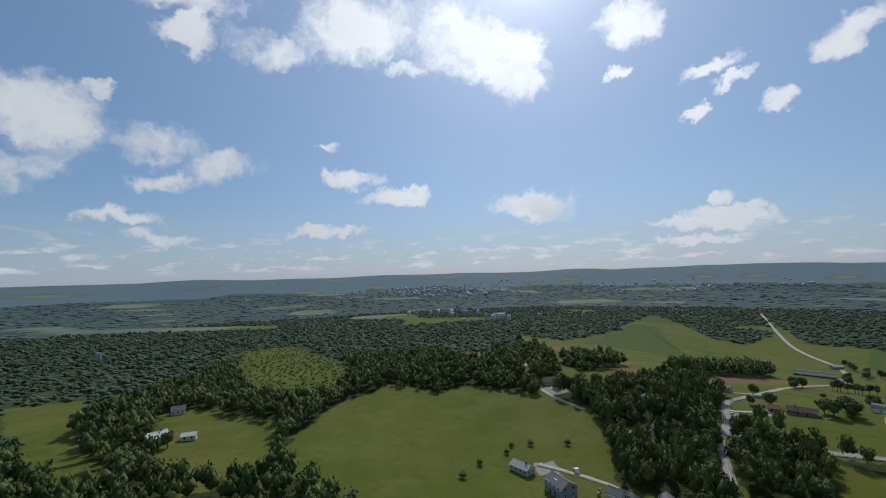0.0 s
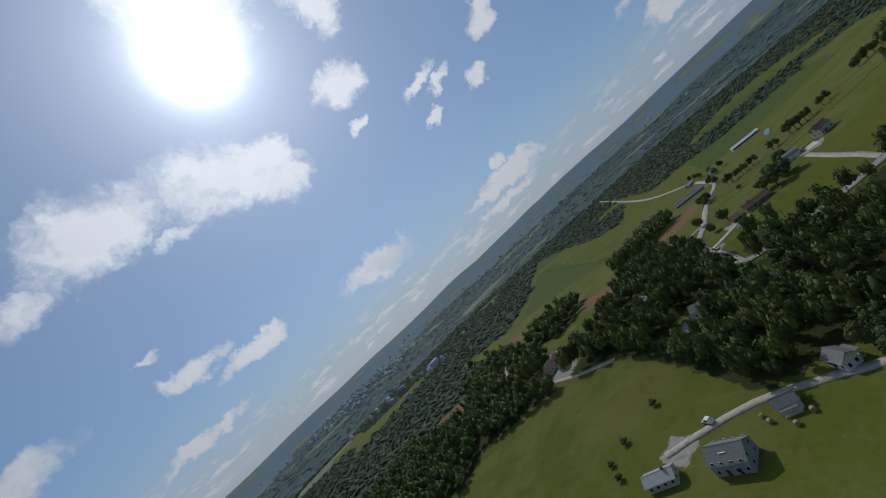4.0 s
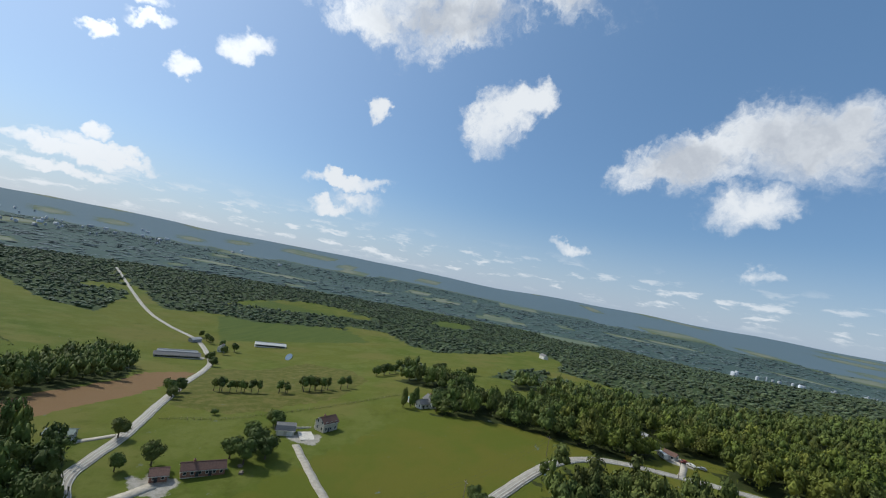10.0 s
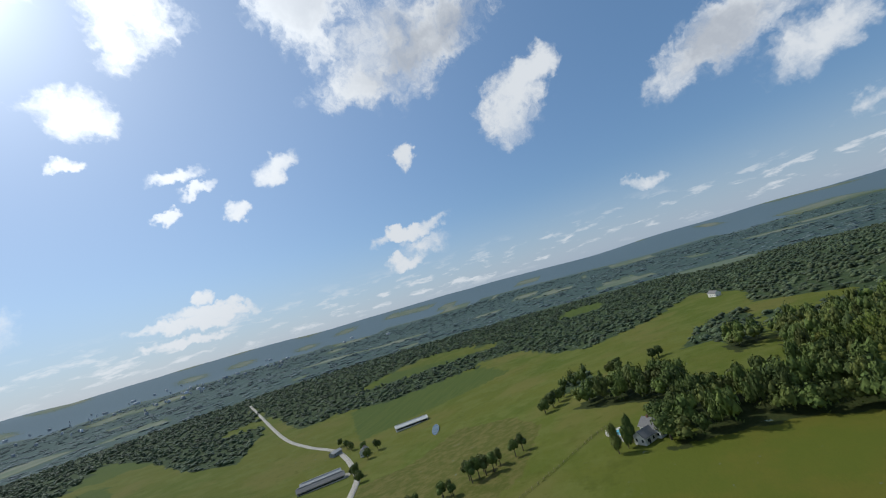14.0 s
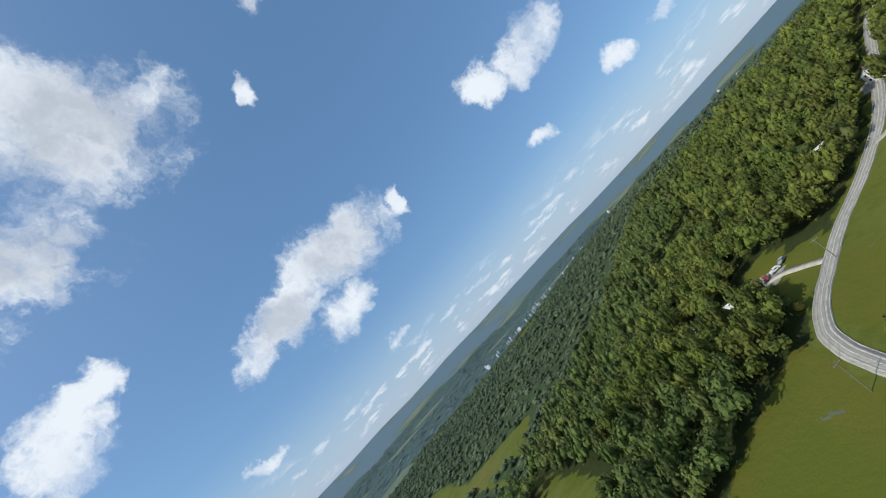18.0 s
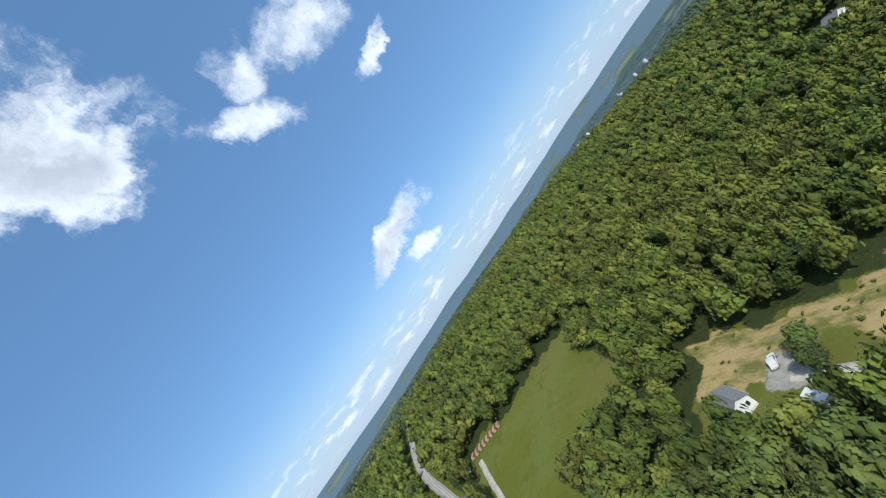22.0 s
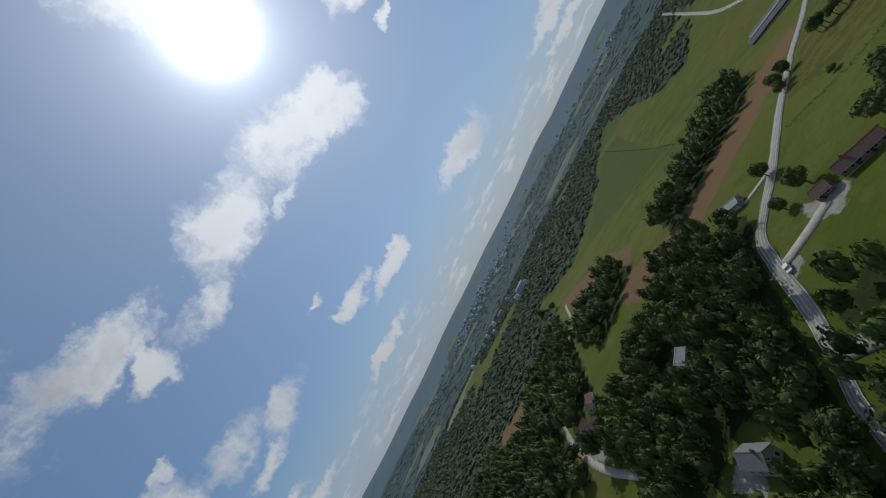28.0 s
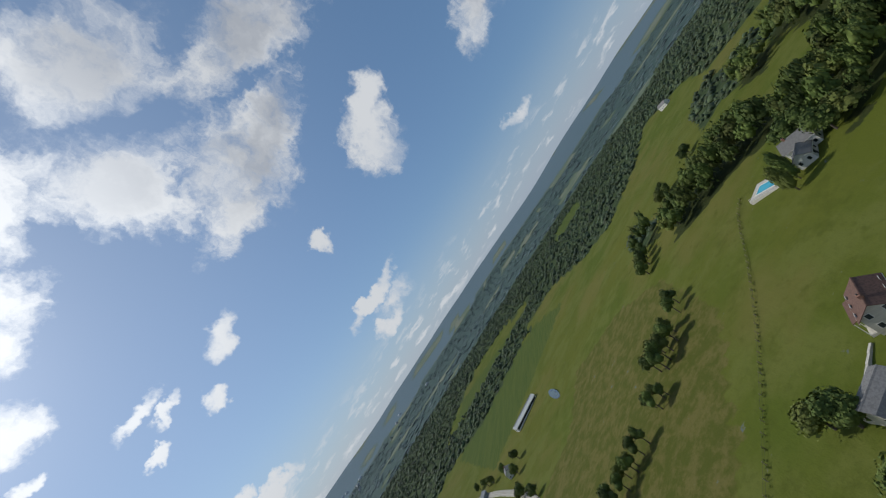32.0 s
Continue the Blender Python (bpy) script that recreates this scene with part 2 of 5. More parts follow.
# ---- materials ----
def material(name, build):
    m = bpy.data.materials.new(name)
    m.use_nodes = True
    n = Nodes(m.node_tree)
    out = n.add("ShaderNodeOutputMaterial")
    shader = n.add("ShaderNodeBsdfPrincipled")
    n.put(shader.outputs[0], out.inputs[0])
    build(n, shader)
    return m


def bump(n, shader, height, strength, distance):
    b = n.add("ShaderNodeBump")
    b.inputs["Strength"].default_value, b.inputs["Distance"].default_value = strength, distance
    n.put(height, b.inputs["Height"])
    n.put(b.outputs[0], shader.inputs["Normal"])


def plain(name, colour, rough=0.6, metal=0.0, wear=0.25, scale=1.5, relief=0.02, streak=None):
    """Painted, cut or poured surfaces: colour with stains and grain at two scales."""
    def build(n, s):
        where = n.add("ShaderNodeTexCoord").outputs["Object"]
        if streak:
            where = n.vec("MULTIPLY", where, streak)
        big, small = n.noise(where, scale, 4.0), n.noise(where, scale * 9, 3.0)
        dark = tuple(c * (1 - wear) for c in colour)
        c = n.mix(n.ramp(big, 0.35, 0.7), colour, dark)
        c = n.mix(n.ramp(small, 0.55, 0.8, 0.0, wear * 0.8), c, tuple(v * 0.6 for v in colour))
        shade = n.math("MULTIPLY_ADD", n.add("ShaderNodeObjectInfo").outputs["Random"], 0.16, 0.92)
        c = n.mix(1.0, c, n.vec("SCALE", (1, 1, 1), scale=shade), "MULTIPLY")
        n.put(c, s.inputs["Base Color"])
        s.inputs["Metallic"].default_value = metal
        n.put(n.ramp(small, 0.2, 0.8, rough - 0.08, min(1.0, rough + 0.1)), s.inputs["Roughness"])
        bump(n, s, small, 0.3, relief)
    return material(name, build)


def foliage(name, dark, light, dry, scale=0.09, haze_sheen=0.0):
    def build(n, s):
        geo = n.add("ShaderNodeNewGeometry")
        where = geo.outputs["Position"]
        stand = n.noise(where, scale, 3.0, 0.5)
        broad = n.noise(where, scale * 0.12, 2.0)
        leaf = n.noise(where, 1.4, 4.0, 0.7)
        isle = geo.outputs["Random Per Island"]
        c = n.mix(n.ramp(stand, 0.3, 0.7), dark, light)
        c = n.mix(n.ramp(broad, 0.45, 0.7, 0.0, 0.45), c, dry)
        c = n.mix(n.ramp(leaf, 0.4, 0.8, 0.0, 0.38), c, tuple(v * 0.5 for v in dark))
        own = n.add("ShaderNodeAttribute")
        own.attribute_name = "tree"
        tree = n.math("FRACT", n.math("ADD", own.outputs["Fac"], n.add("ShaderNodeObjectInfo").outputs["Random"]))
        c = n.mix(n.ramp(tree, 0.55, 1.0, 0.0, 0.6), c, dry)
        c = n.mix(1.0, c, n.vec("SCALE", (1, 1, 1), scale=n.math("MULTIPLY_ADD", isle, 0.26, 0.87)), "MULTIPLY")
        c = n.mix(1.0, c, n.vec("SCALE", (1, 1, 1), scale=n.math("MULTIPLY_ADD", n.math("FRACT", n.math("MULTIPLY", tree, 7.3)), 0.7, 0.62)), "MULTIPLY")
        n.put(c, s.inputs["Base Color"])
        s.inputs["Roughness"].default_value = 0.75
        s.inputs["Specular IOR Level"].default_value = 0.2
        # bluish sheen imitates haze, set stronger for farther woods
        s.inputs["Sheen Weight"].default_value, s.inputs["Sheen Roughness"].default_value = haze_sheen, 0.6
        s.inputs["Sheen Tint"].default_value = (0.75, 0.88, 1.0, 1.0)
        bump(n, s, leaf, 0.7, 0.5)
    return material(name, build)


def ground_build(n, s):
    geo = n.add("ShaderNodeNewGeometry")
    where = geo.outputs["Position"]

    def field(name):
        a = n.add("ShaderNodeAttribute")
        a.attribute_name = name
        return a.outputs["Fac"]
    big, mid = n.noise(where, 0.006, 4.0), n.noise(where, 0.045, 5.0, 0.6)
    small, grain = n.noise(where, 0.5, 4.0, 0.65), n.noise(where, 3.0, 3.0, 0.7)
    rows = n.noise(n.vec("MULTIPLY", where, (0.02, 0.45, 0.1)), 1.0, 3.0, 0.6)
    c = n.mix(n.ramp(big, 0.35, 0.65), (0.082, 0.108, 0.014), (0.116, 0.12, 0.019))
    c = n.mix(n.ramp(mid, 0.44, 0.64, 0.0, 0.85), c, (0.128, 0.138, 0.03))
    c = n.mix(n.ramp(small, 0.45, 0.8, 0.0, 0.45), c, (0.07, 0.086, 0.014))
    c = n.mix(n.ramp(n.noise(where, 0.014, 5.0, 0.6), 0.5, 0.66, 0.0, 0.7), c, (0.145, 0.13, 0.034))
    c = n.mix(n.ramp(n.noise(where, 0.11, 5.0, 0.7), 0.52, 0.72, 0.0, 0.6), c, (0.072, 0.084, 0.012))
    edge = n.math("MULTIPLY_ADD", n.noise(where, 0.16, 4.0, 0.7), 2.0, -1.0)

    def lay(c, name, colour, alt, texture):
        m = n.ramp(n.math("ADD", field(name), edge), 0.35, 0.65)
        return n.mix(m, c, n.mix(texture, colour, alt))
    c = lay(c, "crop", (0.068, 0.096, 0.02), (0.086, 0.108, 0.023), n.ramp(rows, 0.4, 0.6))
    c = lay(c, "pasture", (0.082, 0.09, 0.016), (0.135, 0.118, 0.034), n.ramp(n.noise(where, 0.16, 6.0, 0.75), 0.42, 0.62))
    c = lay(c, "ripe", (0.098, 0.112, 0.015), (0.12, 0.115, 0.018), n.ramp(n.noise(where, 0.03, 5.0, 0.65), 0.38, 0.62))
    c = lay(c, "bare", (0.185, 0.112, 0.055), (0.11, 0.096, 0.032), n.ramp(mid, 0.6, 0.78))
    c = lay(c, "straw", (0.37, 0.265, 0.112), (0.14, 0.135, 0.034), n.ramp(n.noise(n.vec("MULTIPLY", where, (1.0, 0.45, 1.0)), 0.11, 5.0, 0.7), 0.44, 0.62))
    c = lay(c, "gravel", (0.36, 0.33, 0.28), (0.26, 0.24, 0.19), n.ramp(small, 0.35, 0.7))
    # shade beneath the near woods, painted as a darker ground colour
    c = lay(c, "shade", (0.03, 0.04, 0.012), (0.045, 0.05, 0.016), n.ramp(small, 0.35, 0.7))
    c = lay(c, "bright", (0.17, 0.17, 0.028), (0.13, 0.15, 0.028), n.ramp(mid, 0.4, 0.6))
    # distant fields paled: air haze painted into the ground colour
    c = lay(c, "hazed_field", (0.13, 0.16, 0.105), (0.19, 0.2, 0.145), n.ramp(big, 0.4, 0.6))
    tops = n.ramp(n.noise(where, 0.12, 5.0, 0.75), 0.38, 0.66)
    # ground between valley crowns repeats their leaf colour, slight haze included
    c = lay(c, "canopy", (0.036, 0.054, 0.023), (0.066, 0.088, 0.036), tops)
    # farther woods and the ridge turn bluer, haze painted in by distance
    c = lay(c, "hazed_canopy", (0.058, 0.09, 0.08), (0.074, 0.108, 0.095), tops)
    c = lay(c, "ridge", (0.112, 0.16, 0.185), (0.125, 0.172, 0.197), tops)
    n.put(n.mix(n.ramp(grain, 0.45, 0.8, 0.0, 0.35), c, (0.05, 0.07, 0.015)), s.inputs["Base Color"])
    s.inputs["Roughness"].default_value = 0.95
    s.inputs["Specular IOR Level"].default_value = 0.08
    bump(n, s, n.math("ADD", small, n.math("MULTIPLY", grain, 0.4)), 0.5, 0.6)


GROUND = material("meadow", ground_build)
LEAF = foliage("leaves", (0.068, 0.098, 0.021), (0.112, 0.146, 0.029), (0.15, 0.155, 0.034), haze_sheen=0.02)
LEAF_FRESH = foliage("fresh_leaves", (0.07, 0.1, 0.015), (0.132, 0.156, 0.02), (0.172, 0.168, 0.028), haze_sheen=0.02)
# bluer than the near leaves, a slight haze painted into the colour
LEAF_FAR_HAZE = foliage("hazed_valley_leaves", (0.052, 0.076, 0.034), (0.072, 0.099, 0.042), (0.094, 0.11, 0.044), 0.02, 0.05)
# leaf colour greyed towards blue, aerial haze painted into it
LEAF_DISTANT_HAZE = foliage("hazed_distant_leaves", (0.064, 0.095, 0.085), (0.078, 0.112, 0.098), (0.094, 0.122, 0.104), 0.008, 0.15)
BARK = plain("bark", (0.11, 0.085, 0.06), 0.9, relief=0.05)
ASPHALT = plain("asphalt", (0.33, 0.295, 0.24), 0.9, wear=0.2, scale=0.35)
GRAVEL = plain("gravel_track", (0.47, 0.415, 0.325), 0.95, wear=0.3, scale=0.6)
WORN = plain("worn_asphalt", (0.45, 0.41, 0.345), 0.9, wear=0.3, scale=0.5)
LINE = plain("road_paint", (0.62, 0.6, 0.5), 0.7, wear=0.3)
WHITE = plain("white_siding", (0.71, 0.68, 0.61), 0.6, wear=0.15, streak=(0.4, 0.4, 6.0))
CREAM = plain("cream_siding", (0.55, 0.50, 0.40), 0.7, wear=0.2, streak=(0.4, 0.4, 6.0))
BRICK = plain("brick_wall", (0.30, 0.15, 0.10), 0.85, wear=0.35, scale=3)
GREY = plain("grey_siding", (0.34, 0.35, 0.36), 0.7, wear=0.2, streak=(0.4, 0.4, 6.0))
TIN = plain("tin_roof", (0.39, 0.38, 0.36), 0.6, metal=0.1, wear=0.3, streak=(3.0, 0.3, 1.0))
SLATE = plain("grey_shingles", (0.195, 0.185, 0.172), 0.85, wear=0.3, scale=2.5)
BROWN = plain("brown_shingles", (0.16, 0.085, 0.06), 0.85, wear=0.35, scale=2.5)
GREENROOF = plain("green_tin_roof", (0.05, 0.09, 0.075), 0.5, metal=0.2, wear=0.25)
DARK = plain("dark_opening", (0.03, 0.03, 0.035), 0.5)
CONCRETE = plain("concrete", (0.6, 0.55, 0.46), 0.85, wear=0.2)
WOOD = plain("weathered_wood", (0.24, 0.19, 0.14), 0.9, wear=0.35)
LUMBER = plain("sawn_lumber", (0.46, 0.26, 0.17), 0.85, wear=0.3)
RED = plain("red_paint", (0.32, 0.05, 0.04), 0.5)
BLUE = plain("blue_paint", (0.05, 0.10, 0.22), 0.4)
BLACK = plain("black_rubber", (0.02, 0.02, 0.02), 0.8)


def glass_build(n, s):
    where = n.add("ShaderNodeTexCoord").outputs["Object"]
    n.put(n.mix(n.ramp(n.noise(where, 2.0), 0.4, 0.6), (0.02, 0.025, 0.03), (0.05, 0.055, 0.06)), s.inputs["Base Color"])
    s.inputs["Roughness"].default_value = 0.08


def water_build(colour):
    def build(n, s):
        where = n.add("ShaderNodeNewGeometry").outputs["Position"]
        n.put(n.mix(n.ramp(n.noise(where, 0.3), 0.4, 0.7), colour, tuple(c * 0.7 for c in colour)), s.inputs["Base Color"])
        s.inputs["Roughness"].default_value = 0.08
        bump(n, s, n.noise(where, 2.5, 3.0), 0.15, 0.03)
    return build


GLASS = material("window_glass", glass_build)
POND = material("pond_water", water_build((0.02, 0.035, 0.025)))
POOL = material("pool_water", water_build((0.08, 0.42, 0.52)))
POND_PALE = material("silty_water", water_build((0.12, 0.14, 0.12)))

# ---- the lie of the land ----
SWELLS = [11.3, 6.8, -6.2, -8.7, 29.9, 13.0, -0.6, -7.3, 21.2, 9.2, 1.1, 0.5, 3.3, -2.5, -26.5, -16.6]
KNOLLS = [-15.2, -25.0, -1.2, 7.4, -9.2, 13.9, -26.3, 18.5, -23.0]
HILLS = [(x, y, 300, SWELLS[k]) for k, (x, y) in enumerate((x, y) for x in (-300, 50, 400, 750) for y in (-350, 0, 350, 700))]
HILLS += [(x, y, 140, KNOLLS[k]) for k, (x, y) in enumerate((x, y) for x in (90, 250, 410) for y in (-60, 120, 300))]
LEVEL = 10.2
FAR_HILLS = [(-420, -860, 280, 42), (60, -1000, 300, 44), (700, -760, 260, 36), (-1000, -250, 300, 22), (-1300, 500, 400, 22)]
MID = (210.0, 130.0)


def step(v, a, b):
    s = np.clip((v - a) / (b - a), 0, 1)
    return s * s * (3 - 2 * s)


def height(x, y):
    """The ground's height."""
    x, y = np.asarray(x, float), np.asarray(y, float)
    z = LEVEL + sum(h * np.exp(-((x - a) ** 2 + (y - b) ** 2) / (2 * r * r)) for a, b, r, h in HILLS + FAR_HILLS)
    r, a = np.hypot(x - MID[0], y - MID[1]), np.arctan2(x - MID[0], y - MID[1])
    roll = (np.sin(x / 290 + 1.3) * np.cos(y / 330 + 0.4) + 0.4 * np.sin(x / 157 + y / 211) + 0.5 * np.cos(x / 410 - y / 370)) * 7
    z = z + roll * step(r, 650, 1500) - 22 * step(r, 700, 1500) * (1 - step(r, 1800, 3200))
    crest = 30 * np.exp(-((np.degrees(a) - 52) / 30) ** 2) + 92 + 9 * np.sin(3 * a + 1) + 5 * np.sin(11 * a) + 3 * np.sin(29 * a + 2) + 3 * np.sin(r / 240 + 2 * a)
    return z + crest * step(r, 2500, 4300) * (1 - 0.35 * step(r, 4350, 4800))


def flat_height(x, y):
    return float(height(x, y))


def inside(x, y, poly):
    x, y = np.asarray(x, float), np.asarray(y, float)
    result = np.zeros(x.shape, bool)
    for (x1, y1), (x2, y2) in zip(poly, poly[1:] + poly[:1]):
        if y1 != y2:
            result ^= ((y1 > y) != (y2 > y)) & (x < (x2 - x1) * (y - y1) / (y2 - y1) + x1)
    return result


# ---- fields, woods and roads of the plan ----
MEADOW = [(460, 756), (647, 930), (613, 783), (551, 631), (555, 550), (797, 737), (668, 571), (722, 523), (730, 459), (813, 358), (759, 266),
            (689, 173), (751, 90), (861, 17), (741, -10), (506, 46), (340, 94), (222, 198), (225, 205), (228, 212), (227, 220), (234, 233),
            (247, 247), (257, 267), (251, 288), (248, 309)]
POOL_LAWN = [(395, 133), (413, 149), (432, 173), (429, 182), (341, 147), (358, 143), (374, 135)]
NORTH_STRIP = [(852, 358), (840, 274), (736, 213), (663, 136), (648, 81), (663, 27), (625, -2), (573, -37), (533, 18), (587, 23), (463, 72),
            (436, 97), (455, 138), (473, 167), (434, 184)]
ROAD_MEADOW = [(351, 152), (343, 142), (345, 118), (344, 105), (340, 87), (338, 69), (336, 55), (330, 48), (300, 128)]
BEND_LAWN = [(340, 50), (352, 58), (363, 71), (369, 84), (324, 101), (330, 78), (330, 53)]
SOUTH_FIELD = [(306, -31), (291, -55), (264, -107), (239, -109), (212, -103), (177, -86), (202, -68), (211, -38), (227, -28), (241, -24),
            (249, -32), (268, -30), (280, -10), (281, 8), (286, 19), (290, 20)]
LOWER_FIELD = [(326, 55), (324, 41), (321, 18), (311, -7), (296, -37), (280, -34), (284, 8), (291, 23), (287, 35), (293, 39), (300, 55), (301, 63),
            (306, 69)]
CLEARING = [(229, 1), (220, -6), (214, 5), (217, 19), (213, 33), (211, 44), (207, 50), (196, 59), (253, 46), (246, 2), (239, 3)]
STRAW_BANK = [(229, 1), (221, -6), (215, 6), (218, 21), (214, 33), (212, 44), (208, 51), (200, 58), (233, 51), (231, 43), (225, 37), (231, 33),
            (234, 25), (241, 19), (244, 5), (236, 2)]
TRAILER_YARD = [(242, 126), (240, 104), (244, 85), (237, 62), (233, 39), (228, 26), (219, 27), (216, 39), (208, 49), (198, 59), (234, 128)]
STRAW_SLOPE = [(215, 66), (231, 72), (229, 84), (214, 93), (197, 90), (181, 86)]
ROAD_STRIP = [(271, 99), (311, 61), (339, 24), (358, -15), (349, -27), (314, 14), (291, 29), (293, 47), (283, 65), (254, 81), (241, 104)]
TRAILER_FIELD = [(242, 122), (212, 136), (205, 160), (183, 134), (161, 127), (163, 113), (180, 106), (202, 99), (206, 90), (240, 103)]
BARN_FIELD = [(35, 333), (2, 358), (-5, 338), (-36, 303), (-49, 249), (-54, 211), (-37, 181), (7, 135), (-4, 106), (39, 90), (59, 87), (82, 91),
            (95, 96), (122, 112), (114, 127), (107, 133), (108, 144), (106, 157), (85, 187), (70, 216), (74, 239)]
HILL_FIELD = [(68, 336), (36, 313), (3, 281), (-25, 262), (-20, 173), (105, 166), (124, 208), (134, 237), (130, 265), (127, 293), (116, 296)]
LOW_BANK = [(152, 142), (140, 130), (126, 112), (118, 104), (130, 104), (146, 110), (158, 118), (164, 126), (160, 138)]
YARD_FIELD = [(-81, 171), (-127, 231), (-146, 295), (-118, 312), (-106, 290), (-66, 269), (-53, 222), (-54, 182)]
WEST_FIELD = [(-293, 356), (-241, 372), (-173, 253), (-143, 217), (-104, 171), (-138, 172)]
SCRUB = [(-157, 468), (-209, 642), (-137, 680), (-57, 513), (-25, 431), (-39, 324), (-69, 313), (-103, 334)]
FAR_STRIP = [(-892, 1150), (-805, 1163), (-610, 1015), (-516, 1040), (-232, 1013), (-234, 925), (-467, 942), (-638, 924)]
BROWN_SLIP = [(68, 541), (137, 493), (110, 417), (66, 471)]
CROP_HILL = [(210, 689), (275, 594), (480, 746), (539, 733), (468, 576), (513, 537), (659, 634), (634, 549), (721, 545), (240, 184), (210, 189),
            (237, 216), (253, 245), (260, 264), (271, 289), (230, 301), (212, 302), (192, 293), (154, 287), (149, 302), (135, 292), (158, 351),
            (184, 438), (215, 594)]
CROP_FIELD = [(383, 462), (409, 528), (542, 758), (505, 788), (295, 571)]
CORN_FIELD = [(711, 514), (793, 411), (806, 335), (713, 271), (639, 345), (565, 410)]
BROWN_FIELD = [(404, 322), (409, 330), (380, 345), (350, 333), (310, 326), (262, 322), (248, 336), (229, 365), (205, 352), (205, 325), (222, 300), (245, 288), (258, 296), (288, 293), (323, 296), (367, 309)]
BROWN_PATCH = [(259, 392), (261, 467), (218, 553), (210, 495), (236, 370)]
PASTURE = [(434, 335), (453, 299), (514, 281), (488, 228), (432, 196), (366, 198), (320, 223), (308, 233), (307, 269)]
STRIP_WOOD = [(412, 402), (394, 362), (352, 336), (312, 328), (270, 322), (254, 328), (262, 350), (300, 368), (345, 384)]
SHORT_WOOD = [(248, 424), (236, 370), (205, 352), (179, 352), (176, 398), (206, 424)]
POOL_WOOD = [(404, 126), (392, 116), (390, 104), (397, 86), (386, 76), (360, 40), (341, 18), (333, 34), (335, 46), (339, 58), (346, 70), (352, 84), (356, 98), (356, 112), (353, 125), (349, 138), (358, 143), (374, 134), (396, 132)]
HEDGEROW = [(408, 119), (437, 118), (452, 140), (471, 163), (444, 177), (429, 163), (420, 145), (398, 130)]
COPSE = [(608, 64), (631, 28), (548, 41), (481, 59), (462, 82), (518, 78), (518, 102)]
HEDGE_CLUMP = [(545, 189), (552, 170), (511, 165), (479, 176), (499, 188)]
BRIGHT_CLEARING = [(460, -92), (444, -111), (423, -142), (405, -158), (393, -131), (407, -99), (436, -90), (458, -82)]
INNER_MEADOW = [(222, 198), (205, 180), (228, 150), (246, 126), (268, 107), (292, 92), (316, 76), (330, 60), (345, 70), (354, 84), (360, 100), (360, 118), (350, 145), (340, 150)]
STRAW_EDGE = [(159, 70), (156, 79), (163, 86), (185, 84), (216, 70), (211, 52), (204, 46), (190, 56), (176, 64)]
JUNCTION_LAWN = [(198, 202), (222, 196), (238, 214), (242, 242), (230, 238), (214, 224)]
SHED_FIELD = [(234, 242), (241, 256), (239, 272), (241, 292), (244, 312), (275, 312), (275, 262), (250, 246)]
ROADSIDE_YARD = [(324, 11), (324, -10), (338, -7), (354, -1), (374, 6), (383, 10), (367, 23), (355, 12), (340, 15), (332, 26), (330, 42), (330, 52),
            (325, 56), (323, 22)]
SLOPE_STRIP = [(-61, 24), (-95, 81), (-130, 144), (-109, 148), (-62, 101), (-37, 43)]
FAR_SLOPE = [(-692, -106), (-574, 26), (-497, 181), (-462, 250), (-334, 155), (-243, 43)]
HOUSE_FIELD = [(4, 118), (-13, 169), (-56, 243), (5, 224), (60, 191), (102, 144), (114, 123), (92, 119), (88, 105), (69, 95), (42, 105)]
DRIVE_WOOD = [(297, 66), (291, 52), (290, 42), (291, 25), (284, 9), (262, 28), (250, 42), (246, 56), (247, 68), (255, 84), (272, 84)]
TRACK_EDGE = [(237, 28, 6.5), (292, 189, 8), (236, 217, 8), (151, 213, 7), (80, 188, 7), (214, 224, 6), (470, 372, 9), (282, -101, 8), (132, 300, 9), (346, 2, 7)]
OPEN = [MEADOW, POOL_LAWN, NORTH_STRIP, ROAD_MEADOW, BEND_LAWN, SOUTH_FIELD, LOWER_FIELD, CLEARING, STRAW_BANK, TRAILER_YARD, STRAW_SLOPE, ROAD_STRIP, TRAILER_FIELD, BARN_FIELD, HILL_FIELD, LOW_BANK, YARD_FIELD, WEST_FIELD, SCRUB, FAR_STRIP, BROWN_SLIP, CROP_HILL, BRIGHT_CLEARING, ROADSIDE_YARD, SLOPE_STRIP, FAR_SLOPE, HOUSE_FIELD, INNER_MEADOW, STRAW_EDGE, SHED_FIELD, JUNCTION_LAWN]
WOODS_IN_FIELDS = [STRIP_WOOD, SHORT_WOOD, POOL_WOOD, HEDGEROW, COPSE, HEDGE_CLUMP, DRIVE_WOOD]
HOLES = [(157, 208, 15), (142, 214, 9), (178, 256, 13), (27, 41, 14), (311, -67, 12), (282, -101, 13), (245, 17, 12), (137, 304, 14), (145, 325, 12), (-70, 150, 15), (-118, 90, 15),
         (113, 144, 10), (-121, 235, 16), (-107, 241, 12), (-139, 300, 12), (384, 6, 9), (362, 8, 12), (369, 141, 14), (377, 153, 13), (166, 100, 13), (250, 268, 9),
         (517, 376, 14), (534, 419, 12), (250, -116, 12), (769, 13, 16), (250, 209, 12), (98, 158, 10), (63, 105, 14)]


def path_distance(x, y, line):
    best = np.full(np.shape(x), 1e9)
    for (x1, y1), (x2, y2) in zip(line, line[1:]):
        dx, dy = x2 - x1, y2 - y1
        t = np.clip(((x - x1) * dx + (y - y1) * dy) / (dx * dx + dy * dy), 0, 1)
        best = np.minimum(best, np.hypot(x - x1 - t * dx, y - y1 - t * dy))
    return best


